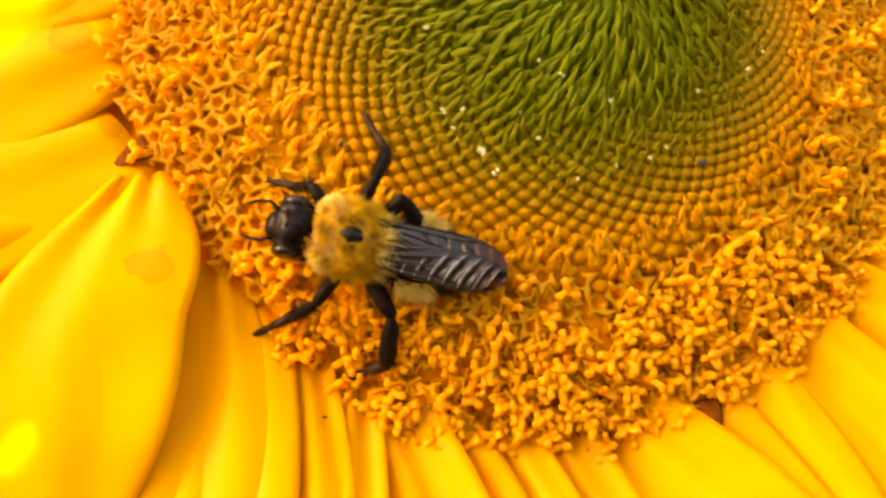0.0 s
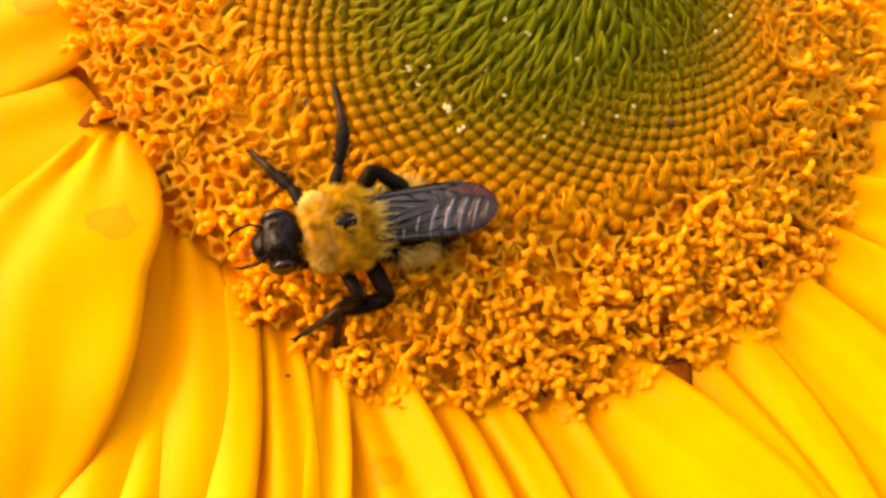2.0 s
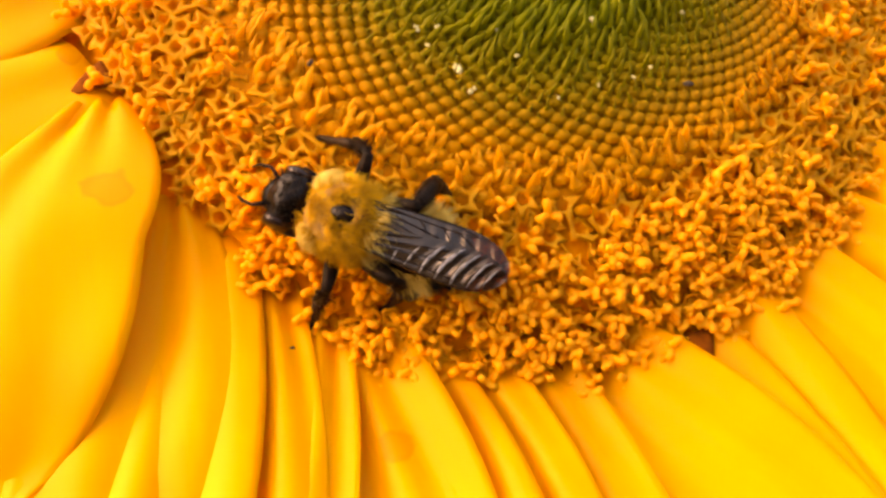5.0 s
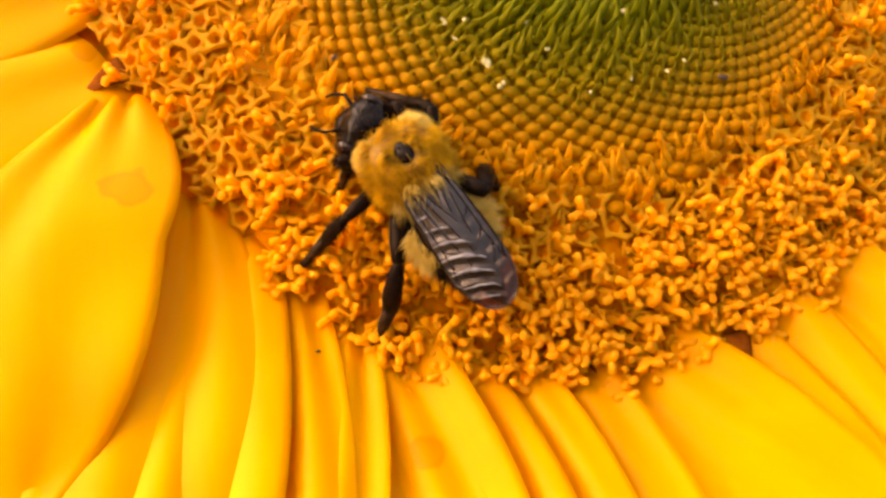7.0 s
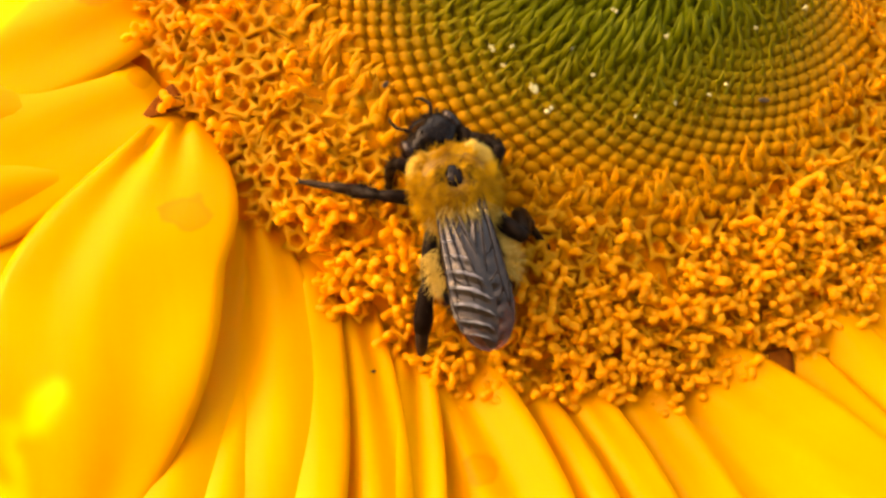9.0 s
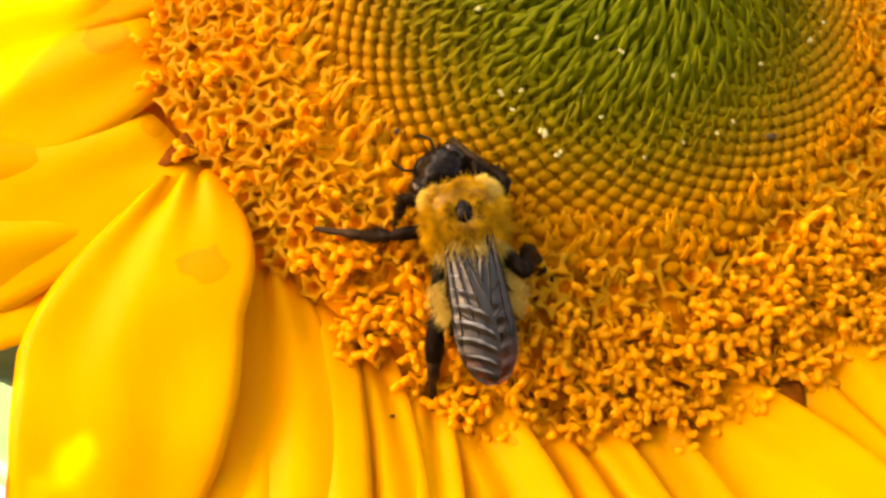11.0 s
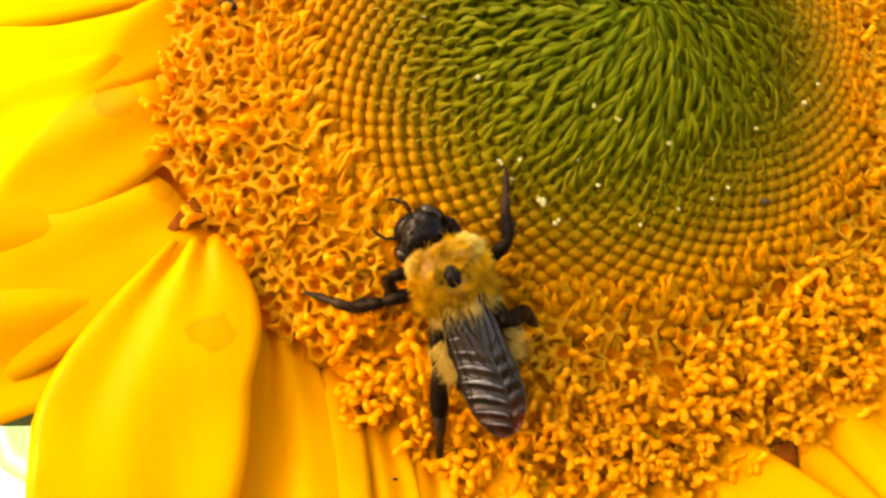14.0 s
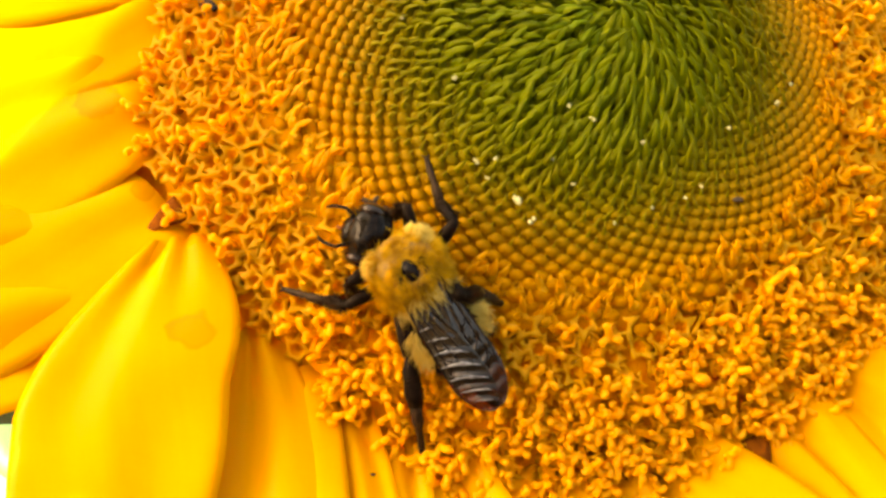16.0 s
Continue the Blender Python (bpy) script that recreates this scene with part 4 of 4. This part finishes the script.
LEFT_MIDDLE_ANKLE = ((-11.2, -19.3), (-10.3, -19.5), (-7.8, -21.1), (-8.2, -21.6), (-6.6, -20.9), (-6.2, -20.7), (-5.8, -20.4), (-6.7, -21.1), (-6.6, -22.8), (-9.2, -19.8), (-9.1, -19.3), (-9.8, -19.8), (-9.9, -19.7), (-9.1, -18.2), (-10.7, -15.9), (-10.9, -15.9), (-10.7, -15.7), (-10.6, -16.2), (-11.5, -15.8), (-11.4, -15.7), (-11.5, -15.9), (-11.4, -15.8), (-11.7, -16.0), (-11.7, -15.8), (-11.7, -15.7))
LEFT_MIDDLE_FOOT = ((-13.3, -19.8), (-13.2, -19.7), (-8.8, -22.6), (-9.0, -22.3), (-6.8, -22.0), (-6.8, -22.0), (-6.6, -22.0), (-6.8, -22.1), (-5.8, -23.2), (-10.8, -20.6), (-10.7, -20.5), (-10.9, -20.9), (-10.9, -20.6), (-10.2, -18.0), (-13.6, -14.9), (-13.6, -14.9), (-13.6, -15.0), (-13.5, -14.9), (-14.4, -14.5), (-14.2, -14.4), (-14.5, -14.5), (-13.8, -14.4), (-13.8, -14.5), (-14.0, -14.5), (-14.0, -14.6))
LEFT_HIND_ANKLE = ((-6.1, -21.5), (-5.3, -21.4), (-4.8, -21.5), (-4.8, -21.4), (-6.5, -20.9), (-6.3, -20.7), (-5.6, -20.6), (-3.7, -21.1), (-3.7, -21.6), (-3.6, -21.3), (-5.9, -22.3), (-6.6, -22.4), (-6.1, -22.7), (-7.3, -22.3), (-6.9, -22.5), (-6.9, -22.3), (-7.0, -22.5), (-6.9, -22.0), (-6.8, -22.1), (-7.0, -22.1), (-6.9, -22.1), (-6.7, -21.8), (-6.7, -21.9), (-6.7, -21.8), (-6.8, -21.9))
LEFT_HIND_FOOT = ((-8.0, -21.7), (-8.2, -21.6), (-7.8, -21.5), (-7.3, -21.5), (-9.1, -22.1), (-9.2, -22.0), (-9.0, -22.2), (-3.5, -22.9), (-5.3, -21.6), (-2.4, -22.2), (-6.6, -23.6), (-6.6, -23.9), (-6.6, -23.9), (-6.6, -23.6), (-6.7, -23.7), (-6.7, -23.6), (-6.8, -23.5), (-6.8, -23.5), (-6.8, -23.4), (-6.9, -23.4), (-6.8, -23.5), (-6.8, -23.4), (-6.7, -23.4), (-6.6, -23.4), (-6.4, -23.5))
RIGHT_MIDDLE_ANKLE = ((-6.8, -11.3), (-6.6, -11.8), (-6.7, -11.7), (-7.0, -12.1), (-7.1, -12.3), (-7.4, -12.5), (-7.3, -12.4), (-7.5, -12.7), (-7.1, -14.4), (-5.4, -13.4), (-5.6, -13.2), (-6.1, -13.8), (-5.8, -13.6), (-5.1, -14.1), (-4.5, -13.7), (-4.8, -13.7), (-4.9, -13.4), (-4.9, -12.0), (-4.8, -11.6), (-4.8, -12.0), (-3.8, -11.8), (-5.4, -11.8), (-5.9, -11.5), (-5.9, -11.6), (-5.9, -11.2))
RIGHT_MIDDLE_FOOT = ((-8.1, -9.0), (-8.1, -9.0), (-7.9, -9.2), (-8.0, -9.3), (-7.9, -9.4), (-8.1, -9.4), (-8.0, -9.4), (-8.0, -9.8), (-8.3, -12.5), (-7.1, -12.3), (-7.3, -12.0), (-7.2, -12.4), (-7.2, -12.4), (-6.8, -12.6), (-6.1, -12.8), (-6.4, -12.6), (-6.5, -12.2), (-5.6, -9.5), (-5.6, -9.4), (-5.5, -9.4), (-3.7, -9.3), (-6.6, -8.4), (-6.6, -8.6), (-6.6, -8.5), (-6.6, -8.5))
RIGHT_HIND_ANKLE = ((-4.7, -15.3), (-4.2, -15.5), (-3.4, -15.4), (-3.8, -15.8), (-3.6, -15.5), (-3.8, -15.7), (-3.4, -15.4), (-3.3, -15.5), (-3.5, -16.1), (-2.2, -15.9), (-1.8, -16.2), (-2.2, -17.3), (-2.9, -16.9), (-2.7, -17.6), (-2.5, -17.1), (-2.2, -17.0), (-2.7, -16.7), (-2.6, -16.5), (-3.2, -15.7), (-2.8, -16.0), (-2.8, -16.4), (-2.9, -16.1), (-3.5, -15.8), (-3.6, -15.9), (-3.8, -15.7))
RIGHT_HIND_FOOT = ((-3.5, -15.5), (-3.0, -15.6), (-2.1, -15.3), (-2.5, -15.6), (-2.3, -15.2), (-2.5, -15.3), (-2.2, -14.6), (-2.1, -14.6), (-2.5, -16.0), (-1.3, -15.8), (-0.9, -16.3), (-1.0, -16.9), (-1.7, -16.9), (-1.9, -17.6), (-1.1, -17.6), (-1.2, -17.6), (-1.4, -17.3), (-1.5, -17.0), (-1.7, -16.6), (-1.9, -16.7), (-1.8, -16.8), (-1.8, -16.7), (-2.3, -15.7), (-2.4, -15.8), (-2.3, -15.7))

LIFT = 3.0


def bee_pose(place_xy, turn):
    x, y = place_xy
    n = (dome_normal(x, y) * 0.7 + Vector((0, 0, 0.3))).normalized()
    a, pitch = radians(turn[0]), radians(turn[1])
    m = basis((math.cos(a), math.sin(a), 0), n) @ Matrix.Rotation(-pitch, 3, "Y")
    return place(x + n.x * LIFT, y + n.y * LIFT, dome_z(x, y) + n.z * LIFT, m)


def aim(start, end, up):
    """A pose at start whose x axis points to end."""
    d = (end - start).normalized()
    u = up - d * up.dot(d)
    u = u.normalized() if u.length > 1e-4 else Vector((0, 0, 1))
    return place(*start, Matrix((d, u.cross(d), u)).transposed())


def leg_poses(body, side, row, ankle_xy, foot_xy):
    """Thigh in the bee's space, shin and foot in the thigh's."""
    a, b, c = LENGTHS[row]
    s = 1 if side == "LEFT" else -1
    hip = HIPS[row].copy()
    hip.y *= s
    back = body.inverted()
    def local(p, up):
        q = back @ (Vector((p[0], p[1], dome_z(*p) + up)) * MM)
        return q / MM
    step = math.hypot(ankle_xy[0] - foot_xy[0], ankle_xy[1] - foot_xy[1])
    sink = 0.6 * math.sqrt(max(0.0, c * c - step * step))
    ankle, foot = local(ankle_xy, 1.2), local(foot_xy, max(-1.8, min(0.5, 1.2 - sink)))
    d = ankle - hip
    dist = min(max(d.length, abs(a - b) + 0.2), a + b - 0.05)
    d.normalize()
    along = (a * a + dist * dist - b * b) / (2 * dist)
    high = math.sqrt(max(0.0, a * a - along * along))
    pole = Vector(({"FRONT": 0.2, "MIDDLE": -0.2, "HIND": -0.9}[row], 0.4 * s, 0.8))
    pole = (pole - d * pole.dot(d)).normalized()
    knee = hip + d * along + pole * high
    ankle = hip + d * dist
    up = Vector((0, 0.2 * s, 1))
    m1, m2, m3 = aim(hip, knee, up), aim(knee, ankle, up), aim(ankle, foot, up)
    return m1, m1.inverted() @ m2, m1.inverted() @ m3


def motions():
    bodies = [bee_pose(p, t) for p, t in zip(BEE_PLACE, BEE_TURN)]
    walk(bee, list(zip(TIMES, bodies)))
    walk(head, [(t, place(*NECK) @ pose(0, 0, 0, 0, 12, max(-40, min(40, b[2])))) for t, b in zip(TIMES, BEE_TURN)])
    tracks = {("LEFT", "FRONT"): (LEFT_FRONT_ANKLE, LEFT_FRONT_FOOT), ("LEFT", "MIDDLE"): (LEFT_MIDDLE_ANKLE, LEFT_MIDDLE_FOOT), ("LEFT", "HIND"): (LEFT_HIND_ANKLE, LEFT_HIND_FOOT),
              ("RIGHT", "FRONT"): (RIGHT_FRONT_ANKLE, RIGHT_FRONT_FOOT), ("RIGHT", "MIDDLE"): (RIGHT_MIDDLE_ANKLE, RIGHT_MIDDLE_FOOT), ("RIGHT", "HIND"): (RIGHT_HIND_ANKLE, RIGHT_HIND_FOOT)}
    for (side, row), (ankles, feet) in tracks.items():
        poses = [leg_poses(m, side, row, a, f) for m, a, f in zip(bodies, ankles, feet)]
        for k in range(3):
            walk(legs[side, row][k], [(t, p[k]) for t, p in zip(TIMES, poses)])


motions()
